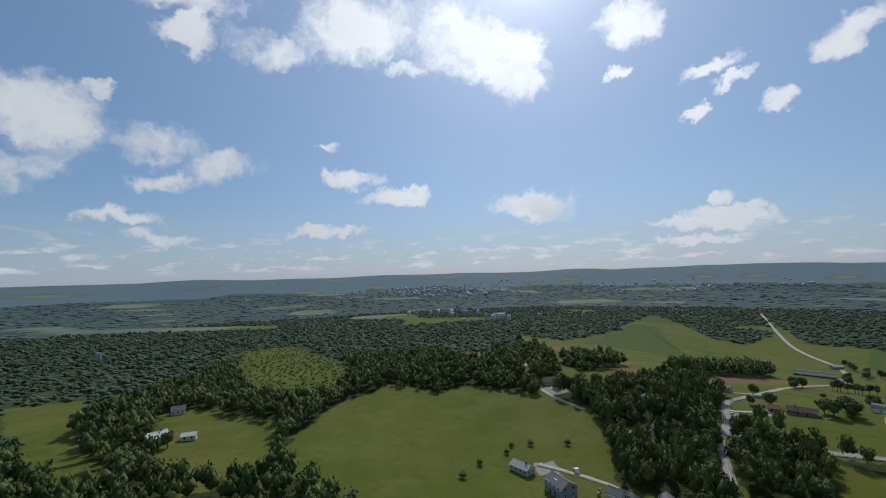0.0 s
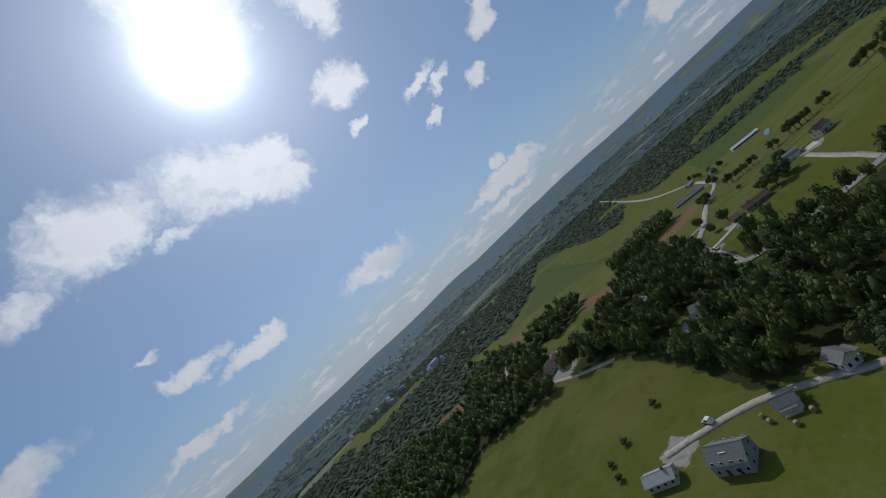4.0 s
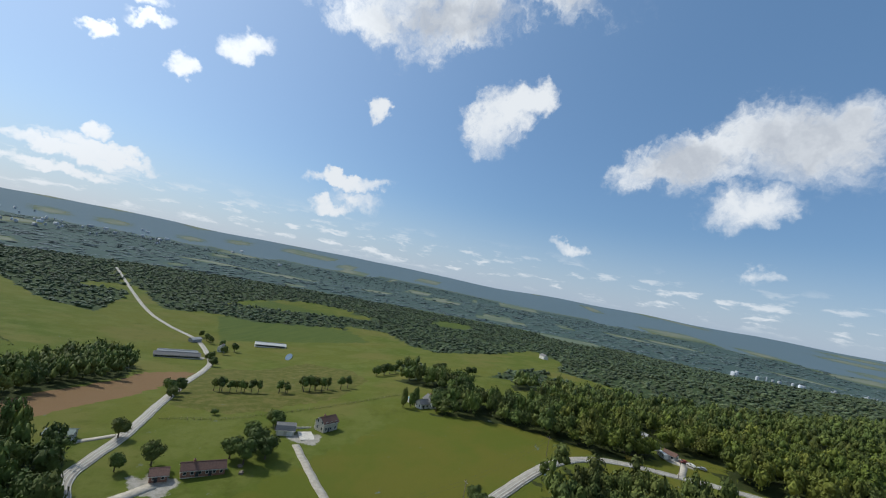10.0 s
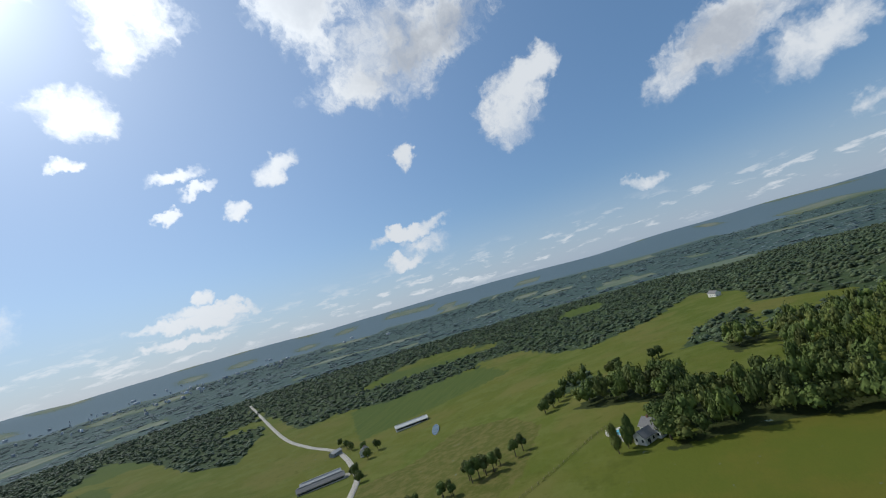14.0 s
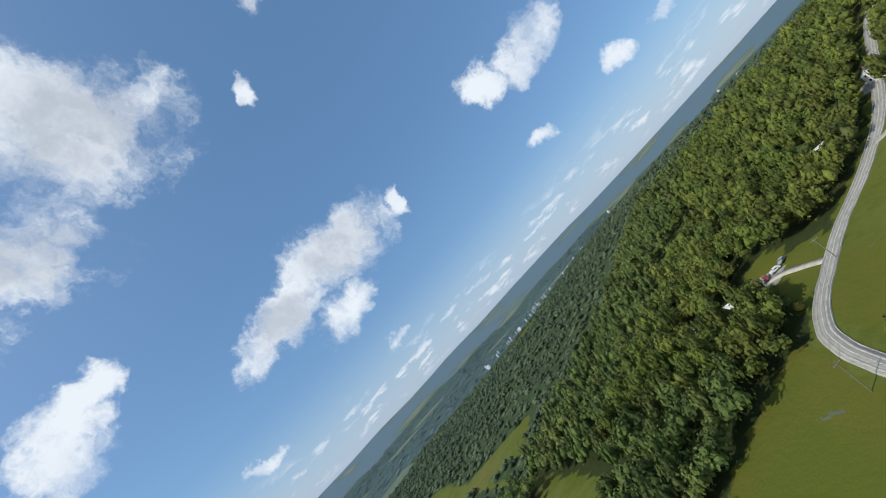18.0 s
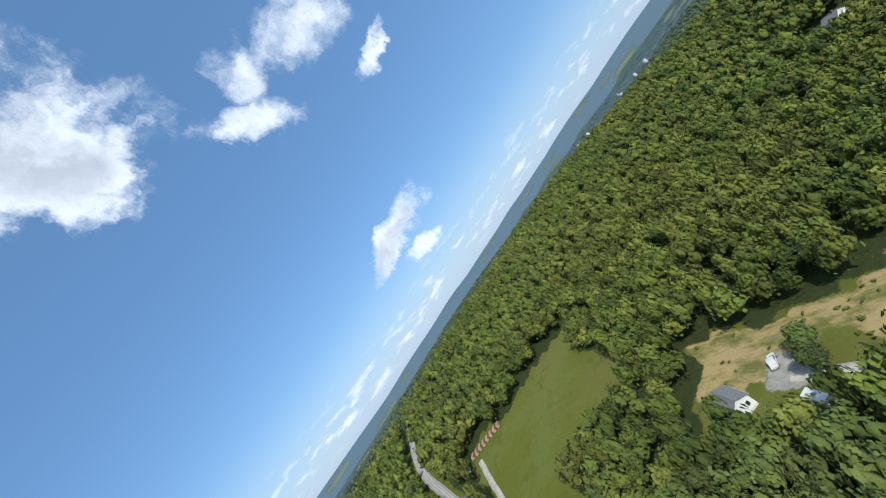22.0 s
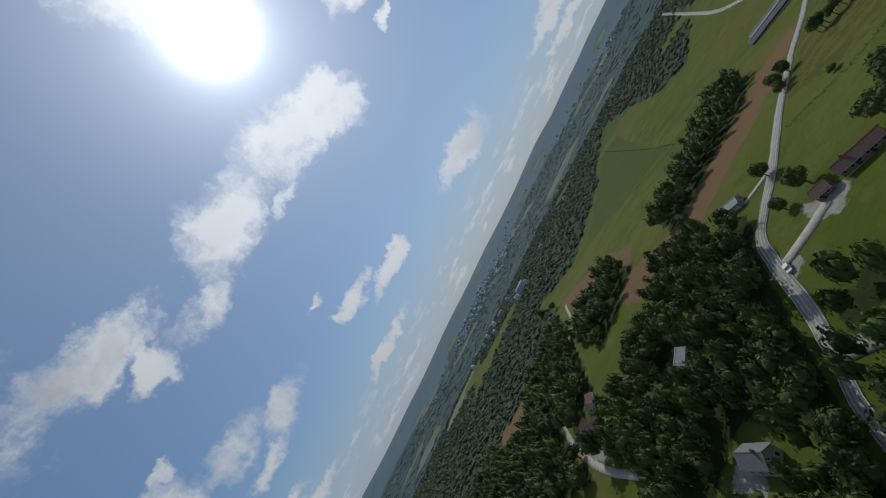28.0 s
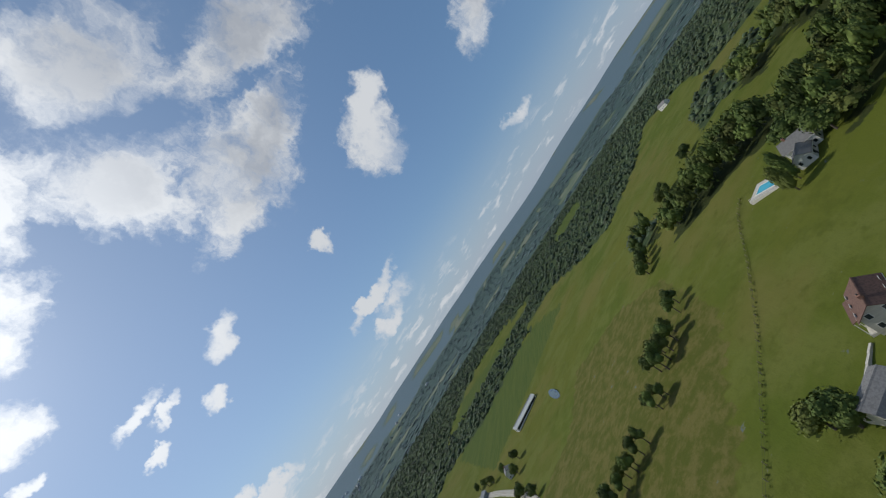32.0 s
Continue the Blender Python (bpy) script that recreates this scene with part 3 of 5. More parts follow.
FARM_ROAD = [(900, 880), (717, 665), (622, 552), (577, 485), (540, 420), (470, 356), (425, 330), (367, 303), (330, 284), (297, 268), (265, 253), (240, 245), (227, 240), (214, 226),
             (200, 210), (188, 198)]
BEND_ROAD = [(188, 198), (197, 183), (209, 166), (228, 147), (246, 124), (268, 104), (292, 88), (312, 72), (324, 53), (326, 36), (322, 17), (316, -4), (305, -28), (298, -45), (290, -68),
             (285, -92), (278, -130), (262, -200), (220, -300)]
LOW_ROAD = [(188, 198), (178, 190), (167, 176), (156, 160), (146, 147), (138, 132), (124, 114), (109, 105), (95, 96), (70, 82), (20, 66), (-60, 50)]
ROADS = [("farm_road", FARM_ROAD, 4.8), ("bend_road", BEND_ROAD, 5.6), ("low_road", LOW_ROAD, 3.8)]
TRACKS = [("house_drive", [(232, 147), (246, 158), (262, 172), (284, 189)], 3.2), ("trailer_drive", [(247, 122), (240, 104), (243, 80), (241, 59), (239, 40), (238, 28)], 3.4),
          ("hill_drive", [(297, -46), (289, -51), (277, -76), (264, -104), (259, -114)], 3.0), ("ranch_drive", [(214, 226), (224, 221), (236, 216)], 4.2),
          ("barn_drive", [(77, 192), (88, 182), (100, 168), (107, 152), (118, 112)], 3.4), ("wood_lane", [(134, 255), (126, 280), (122, 305), (124, 345), (140, 392), (162, 430)], 3.6),
          ("shed_track", [(263, 253), (249, 261)], 2.6), ("yard_lane", [(323, 11), (332, 6), (342, 2), (354, 5)], 3.2), ("field_track", [(162, 430), (190, 446), (214, 520)], 3.0)]


def is_wood(x, y):
    x, y = np.asarray(x, float), np.asarray(y, float)
    r = np.hypot(x - MID[0], y - MID[1])
    far = np.sin(x / 210 + 0.7) * np.sin(y / 170 + 2.1) + 0.7 * np.sin(x / 83 + y / 140) + 0.5 * np.cos(y / 61 - x / 120)
    wood = (r < 760) | (far < 1.0) & (r >= 760)
    for p in OPEN:
        wood &= ~inside(x, y, p)
    for p in WOODS_IN_FIELDS:
        wood |= inside(x, y, p)
    for a, b, rad in HOLES:
        wood &= np.hypot(x - a, y - b) > rad
    for _, line, width in ROADS + TRACKS:
        wood &= path_distance(x, y, line) > width / 2 + 2.5
    return wood


def mesh_from(name, verts, faces, mat=None, smooth=False):
    """A mesh from arrays of corners and of faces with one number of corners."""
    me = bpy.data.meshes.new(name)
    verts, faces = np.asarray(verts, np.float32), np.asarray(faces, np.int32)
    k = faces.shape[1]
    me.vertices.add(len(verts))
    me.vertices.foreach_set("co", verts.ravel())
    me.loops.add(faces.size)
    me.loops.foreach_set("vertex_index", faces.ravel())
    me.polygons.add(len(faces))
    me.polygons.foreach_set("loop_start", np.arange(0, faces.size, k, dtype=np.int32))
    if smooth:
        me.polygons.foreach_set("use_smooth", np.ones(len(faces), bool))
    me.update(calc_edges=True)
    if mat:
        me.materials.append(mat)
    return me


def axis(lo, hi, fine, end):
    mid = list(np.arange(lo, hi + 0.1, fine))
    left, right, s = [], [], fine
    a, b = lo, hi
    while a > -end or b < end:
        s *= 1.12
        a, b = max(-end, a - s), min(end, b + s)
        left.insert(0, a), right.append(b)
    return np.array(sorted(set(left + mid + right)))


NEAR_BOX = (-180, 500, -310, 500)


def make_ground():
    xs, ys = axis(-240, 640, 4.0, 4800), axis(-320, 640, 4.0, 4800)
    X, Y = np.meshgrid(xs, ys)
    Z = height(X, Y)
    nx, ny = len(xs), len(ys)
    i = np.arange(nx * ny).reshape(ny, nx)
    quads = np.stack([i[:-1, :-1], i[:-1, 1:], i[1:, 1:], i[1:, :-1]], -1).reshape(-1, 4)
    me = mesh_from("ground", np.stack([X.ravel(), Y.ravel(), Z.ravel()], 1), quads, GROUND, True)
    far = np.sin(X / 160 + 1.7) * np.sin(Y / 190 + 0.3) + 0.5 * np.sin(X / 70 - Y / 110)
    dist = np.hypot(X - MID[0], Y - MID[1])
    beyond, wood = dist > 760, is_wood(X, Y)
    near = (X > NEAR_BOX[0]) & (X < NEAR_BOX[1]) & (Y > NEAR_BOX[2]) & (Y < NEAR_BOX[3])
    # the zones split by distance let the ground carry painted haze
    zones = {"crop": inside(X, Y, CROP_FIELD) | inside(X, Y, CORN_FIELD) | (beyond & (far > 0.4)),
             "bare": inside(X, Y, BROWN_FIELD) | inside(X, Y, BROWN_PATCH) | inside(X, Y, BROWN_SLIP), "pasture": inside(X, Y, PASTURE),
             "straw": inside(X, Y, STRAW_BANK) | inside(X, Y, STRAW_SLOPE) | inside(X, Y, STRAW_EDGE),
             "gravel": np.zeros(X.shape, bool), "shade": wood & near, "canopy": wood & ~near & (dist < 1140), "hazed_canopy": wood & (dist >= 1140) & (dist < 2700),
             "ridge": wood & (dist >= 2700), "hazed_field": ~wood & (dist > 1000), "bright": inside(X, Y, BRIGHT_CLEARING),
             "ripe": inside(X, Y, INNER_MEADOW) | inside(X, Y, ROAD_MEADOW) | inside(X, Y, BEND_LAWN) | inside(X, Y, TRAILER_FIELD) | inside(X, Y, ROAD_STRIP) | inside(X, Y, LOW_BANK)}
    for a, b, rad in TRACK_EDGE:
        zones["gravel"] |= np.hypot(X - a, Y - b) < rad
    for name, mask in zones.items():
        me.attributes.new(name, "FLOAT", "POINT").data.foreach_set("value", mask.astype(np.float32).ravel())
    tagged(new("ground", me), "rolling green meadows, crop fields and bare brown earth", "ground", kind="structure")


make_ground()


def smooth_line(line, every=3.0):
    pts = [Vector((*p, 0)) for p in line]
    pts = [pts[0] * 2 - pts[1]] + pts + [pts[-1] * 2 - pts[-2]]
    result = []
    for p0, p1, p2, p3 in zip(pts, pts[1:], pts[2:], pts[3:]):
        count = max(2, int((p2 - p1).length / every))
        for k in range(count):
            t = k / count
            result.append(0.5 * ((2 * p1) + (p2 - p0) * t + (2 * p0 - 5 * p1 + 4 * p2 - p3) * t * t + (3 * p1 - p0 - 3 * p2 + p3) * t ** 3))
    return result + [pts[-2]]


def ribbon(name, line, width, mat, lift=0.25, offset=0.0, thick=0.5):
    """A road laid along a line on the ground, with a crown and edges that go down into the ground."""
    pts = smooth_line(line)
    verts, faces = [], []
    for k, p in enumerate(pts):
        way = (pts[min(k + 1, len(pts) - 1)] - pts[max(k - 1, 0)]).normalized()
        side = Vector((way.y, -way.x, 0))
        c = p + side * offset
        wob = 0.12 * math.sin(k * 1.7) + 0.1 * math.sin(k * 0.6)
        mid = float(height(c.x, c.y))
        for s, drop in ((-width / 2 + wob, -thick), (-width / 2 + wob, 0.0), (0.0, 0.07), (width / 2 + wob, 0.0), (width / 2 + wob, -thick)):
            q = c + side * s
            verts.append((q.x, q.y, max(mid, float(height(q.x, q.y))) * 0.5 + 0.5 * mid + lift + drop))
    for k in range(len(pts) - 1):
        for j in range(4):
            a = k * 5 + j
            faces.append((a, a + 1, a + 6, a + 5))
    return mesh_from(name, verts, faces, mat, False)


for name, line, width in ROADS:
    road = tagged(new(name, ribbon(name, line, width, ASPHALT)), "pale worn asphalt country road through fields", "road", kind="structure")
    for what, off, wide in (("edge_line", -0.46, 0.16), ("wheel_track", -0.26, 0.7), ("centre_line", 0.0, 0.24), ("wheel_track", 0.26, 0.7), ("edge_line", 0.46, 0.16)):
        stripe = new(what, ribbon(what, line, wide, WORN if what == "wheel_track" else LINE, 0.31 if what == "wheel_track" else 0.33, off * width, 0.1))
        stripe.parent = road
for name, line, width in TRACKS:
    tagged(new(name, ribbon(name, line, width, GRAVEL, 0.2)), "pale gravel drive between grass verges", "drive", kind="structure")
# ---- trees ----
def ico():
    bm = bmesh.new()
    bmesh.ops.create_icosphere(bm, subdivisions=1, radius=1)
    v = np.array([x.co[:] for x in bm.verts])
    f = np.array([[q.index for q in x.verts] for x in bm.faces])
    bm.free()
    return v, f


ICO_V, ICO_F = ico()
OCTA_V = np.array([(1, 0, 0), (0, 1, 0), (-1, 0, 0), (0, -1, 0), (0, 0, 1), (0, 0, -0.6)], float)
OCTA_F = np.array([(0, 1, 4), (1, 2, 4), (2, 3, 4), (3, 0, 4), (1, 0, 5), (2, 1, 5), (3, 2, 5), (0, 3, 5)])


def crown_shape(seed, blobs, tufts, tall=1.0, blob_faces="ico", core=0.86):
    """Corners and triangles of a crown about one unit in radius, its foot at z = 0: lobes and many leaf tufts round them."""
    rng = np.random.default_rng(seed)
    V, F, base = [], [], 0
    bv, bf = (ICO_V, ICO_F) if blob_faces == "ico" else (OCTA_V, OCTA_F)
    lobes = []
    for k in range(blobs):
        a, e = rng.uniform(0, 6.283), rng.uniform(-0.3, 1.2)
        d = rng.uniform(0.4, 0.62) if k else 0.0
        c = np.array([math.cos(a) * math.cos(e) * d, math.sin(a) * math.cos(e) * d, (0.75 + math.sin(e) * d * 1.05) * tall])
        s = rng.uniform(0.36, 0.56) if k else 0.62
        lobes.append((c, s))
        v = bv * s * core * (1 + rng.uniform(-0.2, 0.2, (len(bv), 1))) * np.array([1, 1, 0.9 * tall]) + c
        V.append(v), F.append(bf + base)
        base += len(v)
    for k in range(tufts):
        c, s = lobes[rng.integers(len(lobes))]
        d = rng.normal(size=3)
        d /= np.linalg.norm(d)
        d[2] = abs(d[2]) if rng.random() < 0.75 else d[2]
        p = c + d * s * rng.uniform(0.8, 1.22) * np.array([1, 1, 0.9 * tall])
        u = np.cross(d, rng.normal(size=3))
        u /= np.linalg.norm(u) + 1e-9
        w = np.cross(d, u) + d * rng.uniform(-0.35, 0.35)
        r = rng.uniform(0.045, 0.105) if tufts > 400 else rng.uniform(0.055, 0.13)
        V.append(np.array([p - u * r, p + w * r * 1.1, p + u * r, p - w * r * 0.9 + d * 0.05]))
        F.append(np.array([(0, 1, 2), (0, 2, 3)]) + base)
        base += 4
    return np.concatenate(V), np.concatenate(F)


def scatter(name, shapes, spots, radius, tall, mat, label, seed=1, sink=0.15):
    """Many crowns in one mesh, for woods that nobody could count."""
    rng = np.random.default_rng(seed)
    V, F, T, base = [], [], [], 0
    pick = rng.integers(len(shapes), size=len(spots))
    for s, (sv, sf) in enumerate(shapes):
        here = spots[pick == s]
        if not len(here):
            continue
        m = len(here)
        a = rng.uniform(0, 6.283, m)
        r = radius * rng.uniform(0.65, 1.4, m)
        h = tall * rng.uniform(0.65, 1.3, m)
        ca, sa = np.cos(a)[:, None], np.sin(a)[:, None]
        x = (sv[None, :, 0] * ca - sv[None, :, 1] * sa) * r[:, None] + here[:, 0:1]
        y = (sv[None, :, 0] * sa + sv[None, :, 1] * ca) * r[:, None] + here[:, 1:2]
        z = sv[None, :, 2] / 1.35 * h[:, None] + height(here[:, 0], here[:, 1])[:, None] + here[:, 2:3]
        V.append(np.stack([x, y, z], -1).reshape(-1, 3))
        T.append(np.repeat(rng.uniform(0, 1, m), len(sv)))
        F.append((sf[None] + (np.arange(m) * len(sv))[:, None, None] + base).reshape(-1, 3))
        base += m * len(sv)
    me = mesh_from(name, np.concatenate(V), np.concatenate(F), mat)
    me.attributes.new("tree", "FLOAT", "POINT").data.foreach_set("value", np.concatenate(T).astype(np.float32))
    return tagged(new(name, me), label, "trees", kind="stuff")


def grid_spots(x0, x1, y0, y1, gap, seed):
    rng = np.random.default_rng(seed)
    X, Y = np.meshgrid(np.arange(x0, x1, gap), np.arange(y0, y1, gap))
    X = X.ravel() + rng.uniform(-0.42, 0.42, X.size) * gap
    Y = Y.ravel() + rng.uniform(-0.42, 0.42, Y.size) * gap
    return X, Y


x, y = grid_spots(*NEAR_BOX, 6.7, 3)
keep = is_wood(x, y)
near_spots = np.stack([x[keep], y[keep], np.zeros(keep.sum())], 1)
WOOD_SHAPES = [crown_shape(40 + k, 5, 55, 1.0, "octa") for k in range(7)]
FINE_SHAPES = [crown_shape(50 + k, 6, 190, 1.0, "octa") for k in range(8)]
fine = inside(near_spots[:, 0], near_spots[:, 1], [(60, -60), (180, -120), (300, -140), (390, -40), (440, 160), (300, 330), (130, 340), (60, 260), (30, 120)])
fresh = inside(near_spots[:, 0], near_spots[:, 1], [(-200, -310), (420, -310), (420, 60), (330, 60), (300, -60), (240, 80), (190, 95), (100, 92), (-200, 40)])
for name, shapes, near in (("woodland", FINE_SHAPES, fine), ("outer_woodland", WOOD_SHAPES, ~fine)):
    scatter(name, shapes, near_spots[~fresh & near], 4.4, 11.0, LEAF, "dense dark green broadleaf woods in summer leaf", 5)
for name, shapes, near in (("hillside_woodland", FINE_SHAPES, fine), ("outer_hillside_woodland", WOOD_SHAPES, ~fine)):
    scatter(name, shapes, near_spots[fresh & near], 4.4, 11.0, LEAF_FRESH, "dense sunlit yellow-green broadleaf woods on a slope", 6)
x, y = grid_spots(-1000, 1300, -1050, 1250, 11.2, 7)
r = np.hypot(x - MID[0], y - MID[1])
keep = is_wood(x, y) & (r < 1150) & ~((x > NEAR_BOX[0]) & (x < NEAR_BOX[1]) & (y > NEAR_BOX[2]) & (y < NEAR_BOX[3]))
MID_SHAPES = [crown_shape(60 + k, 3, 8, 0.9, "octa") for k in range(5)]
scatter("valley_woods", MID_SHAPES, np.stack([x[keep], y[keep], np.full(keep.sum(), -3.0)], 1), 7.4, 6.6, LEAF_FAR_HAZE,
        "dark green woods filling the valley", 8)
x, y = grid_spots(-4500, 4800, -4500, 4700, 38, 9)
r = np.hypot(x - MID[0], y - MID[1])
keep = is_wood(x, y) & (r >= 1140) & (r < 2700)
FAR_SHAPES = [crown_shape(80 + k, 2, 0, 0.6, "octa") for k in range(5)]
scatter("distant_woods", FAR_SHAPES, np.stack([x[keep], y[keep], np.full(keep.sum(), -2.8)], 1), 26, 8.0, LEAF_DISTANT_HAZE, "far green woods between small fields, blue-grey haze in their colour", 10)

# ---- helpers for things ----
def part(name, bm, mat, parent, label=""):
    """One mesh object under a thing or a part."""
    me = bpy.data.meshes.new(name)
    bm.normal_update()
    bm.to_mesh(me)
    bm.free()
    me.materials.append(mat)
    ob = new(name, me)
    ob.parent = parent
    return tagged(ob, label)


def shared(name, me, parent, m, label=""):
    ob = new(name, me)
    ob.parent = parent
    ob.matrix_basis = m
    return tagged(ob, label)


def box(bm, x0, x1, y0, y1, z0, z1, bevel=0.0):
    res = bmesh.ops.create_cube(bm, size=1.0)
    bmesh.ops.scale(bm, vec=(x1 - x0, y1 - y0, z1 - z0), verts=res["verts"])
    bmesh.ops.translate(bm, vec=((x0 + x1) / 2, (y0 + y1) / 2, (z0 + z1) / 2), verts=res["verts"])
    if bevel:
        edges = list({e for v in res["verts"] for e in v.link_edges})
        bmesh.ops.bevel(bm, geom=edges, offset=bevel, segments=2, affect="EDGES", profile=0.6)
    return bm


def prism(bm, outline, x0, x1):
    """An outline in y and z drawn out along x."""
    a = [bm.verts.new((x0, y, z)) for y, z in outline]
    b = [bm.verts.new((x1, y, z)) for y, z in outline]
    bm.faces.new(list(reversed(a)))
    bm.faces.new(b)
    for k in range(len(a)):
        j = (k + 1) % len(a)
        bm.faces.new((a[k], a[j], b[j], b[k]))
    return bm


def tube(bm, radius, z0, z1, x=0.0, y=0.0, sides=10, top=None):
    res = bmesh.ops.create_cone(bm, cap_ends=True, segments=sides, radius1=radius, radius2=radius if top is None else top, depth=z1 - z0)
    bmesh.ops.translate(bm, vec=(x, y, (z0 + z1) / 2), verts=res["verts"])
    return bm


def thing(name, x, y, turn, label, category, group="", sink=0.0):
    root = new(name)
    root.matrix_basis = pose(x, y, float(height(x, y)) - sink, 0, 0, turn)
    return tagged(root, label, category, group)


def quick_mesh(name, bm, mat):
    me = bpy.data.meshes.new(name)
    bm.to_mesh(me)
    bm.free()
    me.materials.append(mat)
    return me


FRAME_ME = quick_mesh("window_frame", prism(bmesh.new(), [(-0.55, 0.0), (0.55, 0.0), (0.55, 1.4), (-0.55, 1.4)], -0.02, 0.05), WHITE)
PANE_ME = quick_mesh("pane", prism(bmesh.new(), [(-0.45, 0.1), (0.45, 0.1), (0.45, 1.3), (-0.45, 1.3)], 0.0, 0.06), GLASS)
DOOR_ME = quick_mesh("door", prism(bmesh.new(), [(-0.5, 0.0), (0.5, 0.0), (0.5, 2.05), (-0.5, 2.05)], -0.02, 0.07), DARK)
GATE_ME = quick_mesh("garage_door", prism(bmesh.new(), [(-1.35, 0.0), (1.35, 0.0), (1.35, 2.3), (-1.35, 2.3)], -0.02, 0.06), WHITE)
KNOB_ME = quick_mesh("handle", box(bmesh.new(), 0.06, 0.12, 0.34, 0.44, 0.98, 1.04), CONCRETE)


def house(name, label, x, y, turn, long, wide, eave, rise, wall, roof, category="house", over=0.45, windows=3, storeys=1, doors=1, chimney=False,
          porch=0.0, garage=0, gambrel=False, skylight=False, group=""):
    """A gabled building with its ridge along its own x."""
    root = thing(name, x, y, turn, label, category, group)
    long, wide, eave, rise = long * 0.8, wide * 0.8, eave * 0.92, rise * 0.85
    hl, hw = long / 2, wide / 2
    part("foundation", box(bmesh.new(), -hl + 0.05, hl - 0.05, -hw + 0.05, hw - 0.05, -2.2, 0.15), CONCRETE, root, "poured concrete footing")
    if gambrel:
        shape = [(-hw, 0.15), (hw, 0.15), (hw, eave), (hw * 0.62, eave + rise * 0.68), (0, eave + rise), (-hw * 0.62, eave + rise * 0.68), (-hw, eave)]
    else:
        shape = [(-hw, 0.15), (hw, 0.15), (hw, eave), (0, eave + rise), (-hw, eave)]
    part("wall", prism(bmesh.new(), shape, -hl, hl), wall, root)
    t = 0.16
    slope = rise / hw
    if gambrel:
        line = [(hw + over * 0.5, eave - over * 0.5), (hw * 0.62, eave + rise * 0.68), (0, eave + rise)]
    else:
        line = [(hw + over, eave - over * slope), (0, eave + rise)]
    up = [(a, b + 0.02) for a, b in line]
    for side in (1, -1):
        low = [(a * side, b) for a, b in up]
        high = [(a * side, b + t) for a, b in reversed(up)]
        loop = low + high if side > 0 else list(reversed(low + high))
        part("roof_slope", prism(bmesh.new(), loop, -hl - over, hl + over), roof, root)
    part("ridge_cap", prism(bmesh.new(), [(-0.22, eave + rise + t - 0.02), (0.22, eave + rise + t - 0.02), (0, eave + rise + t + 0.09)], -hl - over, hl + over), roof, root)
    for side in (1, -1):
        part("gutter", box(bmesh.new(), -hl - over, hl + over, side * (hw + over) - 0.07, side * (hw + over) + 0.07, eave - over * (slope if not gambrel else 0.5) - 0.08,
                           eave - over * (slope if not gambrel else 0.5) + 0.06), WHITE, root)
    for level in range(storeys):
        z = 1.0 + level * 2.7
        for side in (0, 180):
            for k in range(windows):
                px = -hl + long * (k + 0.5) / windows
                if level == 0 and garage and side == 0:
                    continue
                m = pose(0, 0, 0, 0, 0, side + 90) @ pose(hw, px, z)
                w = shared("window", FRAME_ME, root, m)
                shared("pane", PANE_ME, w, Matrix())
        for side in (0, 180):
            for k in range(2):
                m = pose(0, 0, 0, 0, 0, side) @ pose(hl, -hw * 0.5 + hw * k, z)
                w = shared("window", FRAME_ME, root, m)
                shared("pane", PANE_ME, w, Matrix())
    for k in range(doors):
        d = shared("door", DOOR_ME, root, pose(0, 0, 0, 0, 0, 90) @ pose(hw, -hl + long * (0.36 + 0.3 * k), 0.16))
        shared("handle", KNOB_ME, d, Matrix())
    for k in range(garage):
        shared("garage_door", GATE_ME, root, pose(0, 0, 0, 0, 0, 90) @ pose(hw, -hl + long * (k + 0.5) / garage, 0.16))
    if chimney:
        c = part("chimney", box(bmesh.new(), hl * 0.4, hl * 0.4 + 0.8, -0.35, 0.35, eave, eave + rise + 1.0, 0.03), BRICK, root, "brick chimney")
        part("flue", tube(bmesh.new(), 0.16, eave + rise + 1.0, eave + rise + 1.3, hl * 0.4 + 0.4), DARK, c)
    if porch:
        part("porch_roof", prism(bmesh.new(), [(-hw - porch, eave - 0.75), (-hw, eave - 0.35), (-hw, eave - 0.2), (-hw - porch, eave - 0.6)], -hl * 0.8, hl * 0.8), roof, root)
        part("porch_floor", box(bmesh.new(), -hl * 0.8, hl * 0.8, -hw - porch, -hw, -1.0, 0.2), CONCRETE, root)
        for k in range(4):
            px = -hl * 0.78 + hl * 1.56 * k / 3
            part("porch_post", box(bmesh.new(), px - 0.07, px + 0.07, -hw - porch + 0.06, -hw - porch + 0.2, 0.2, eave - 0.66), WHITE, root)
    if skylight:
        part("skylight", box(bmesh.new(), -hl * 0.1, hl * 0.3, hw * 0.45, hw * 0.52, eave + rise * 0.5 + 0.1, eave + rise * 0.55 + 0.25), WHITE, root, "pale translucent roof strip")
    return root


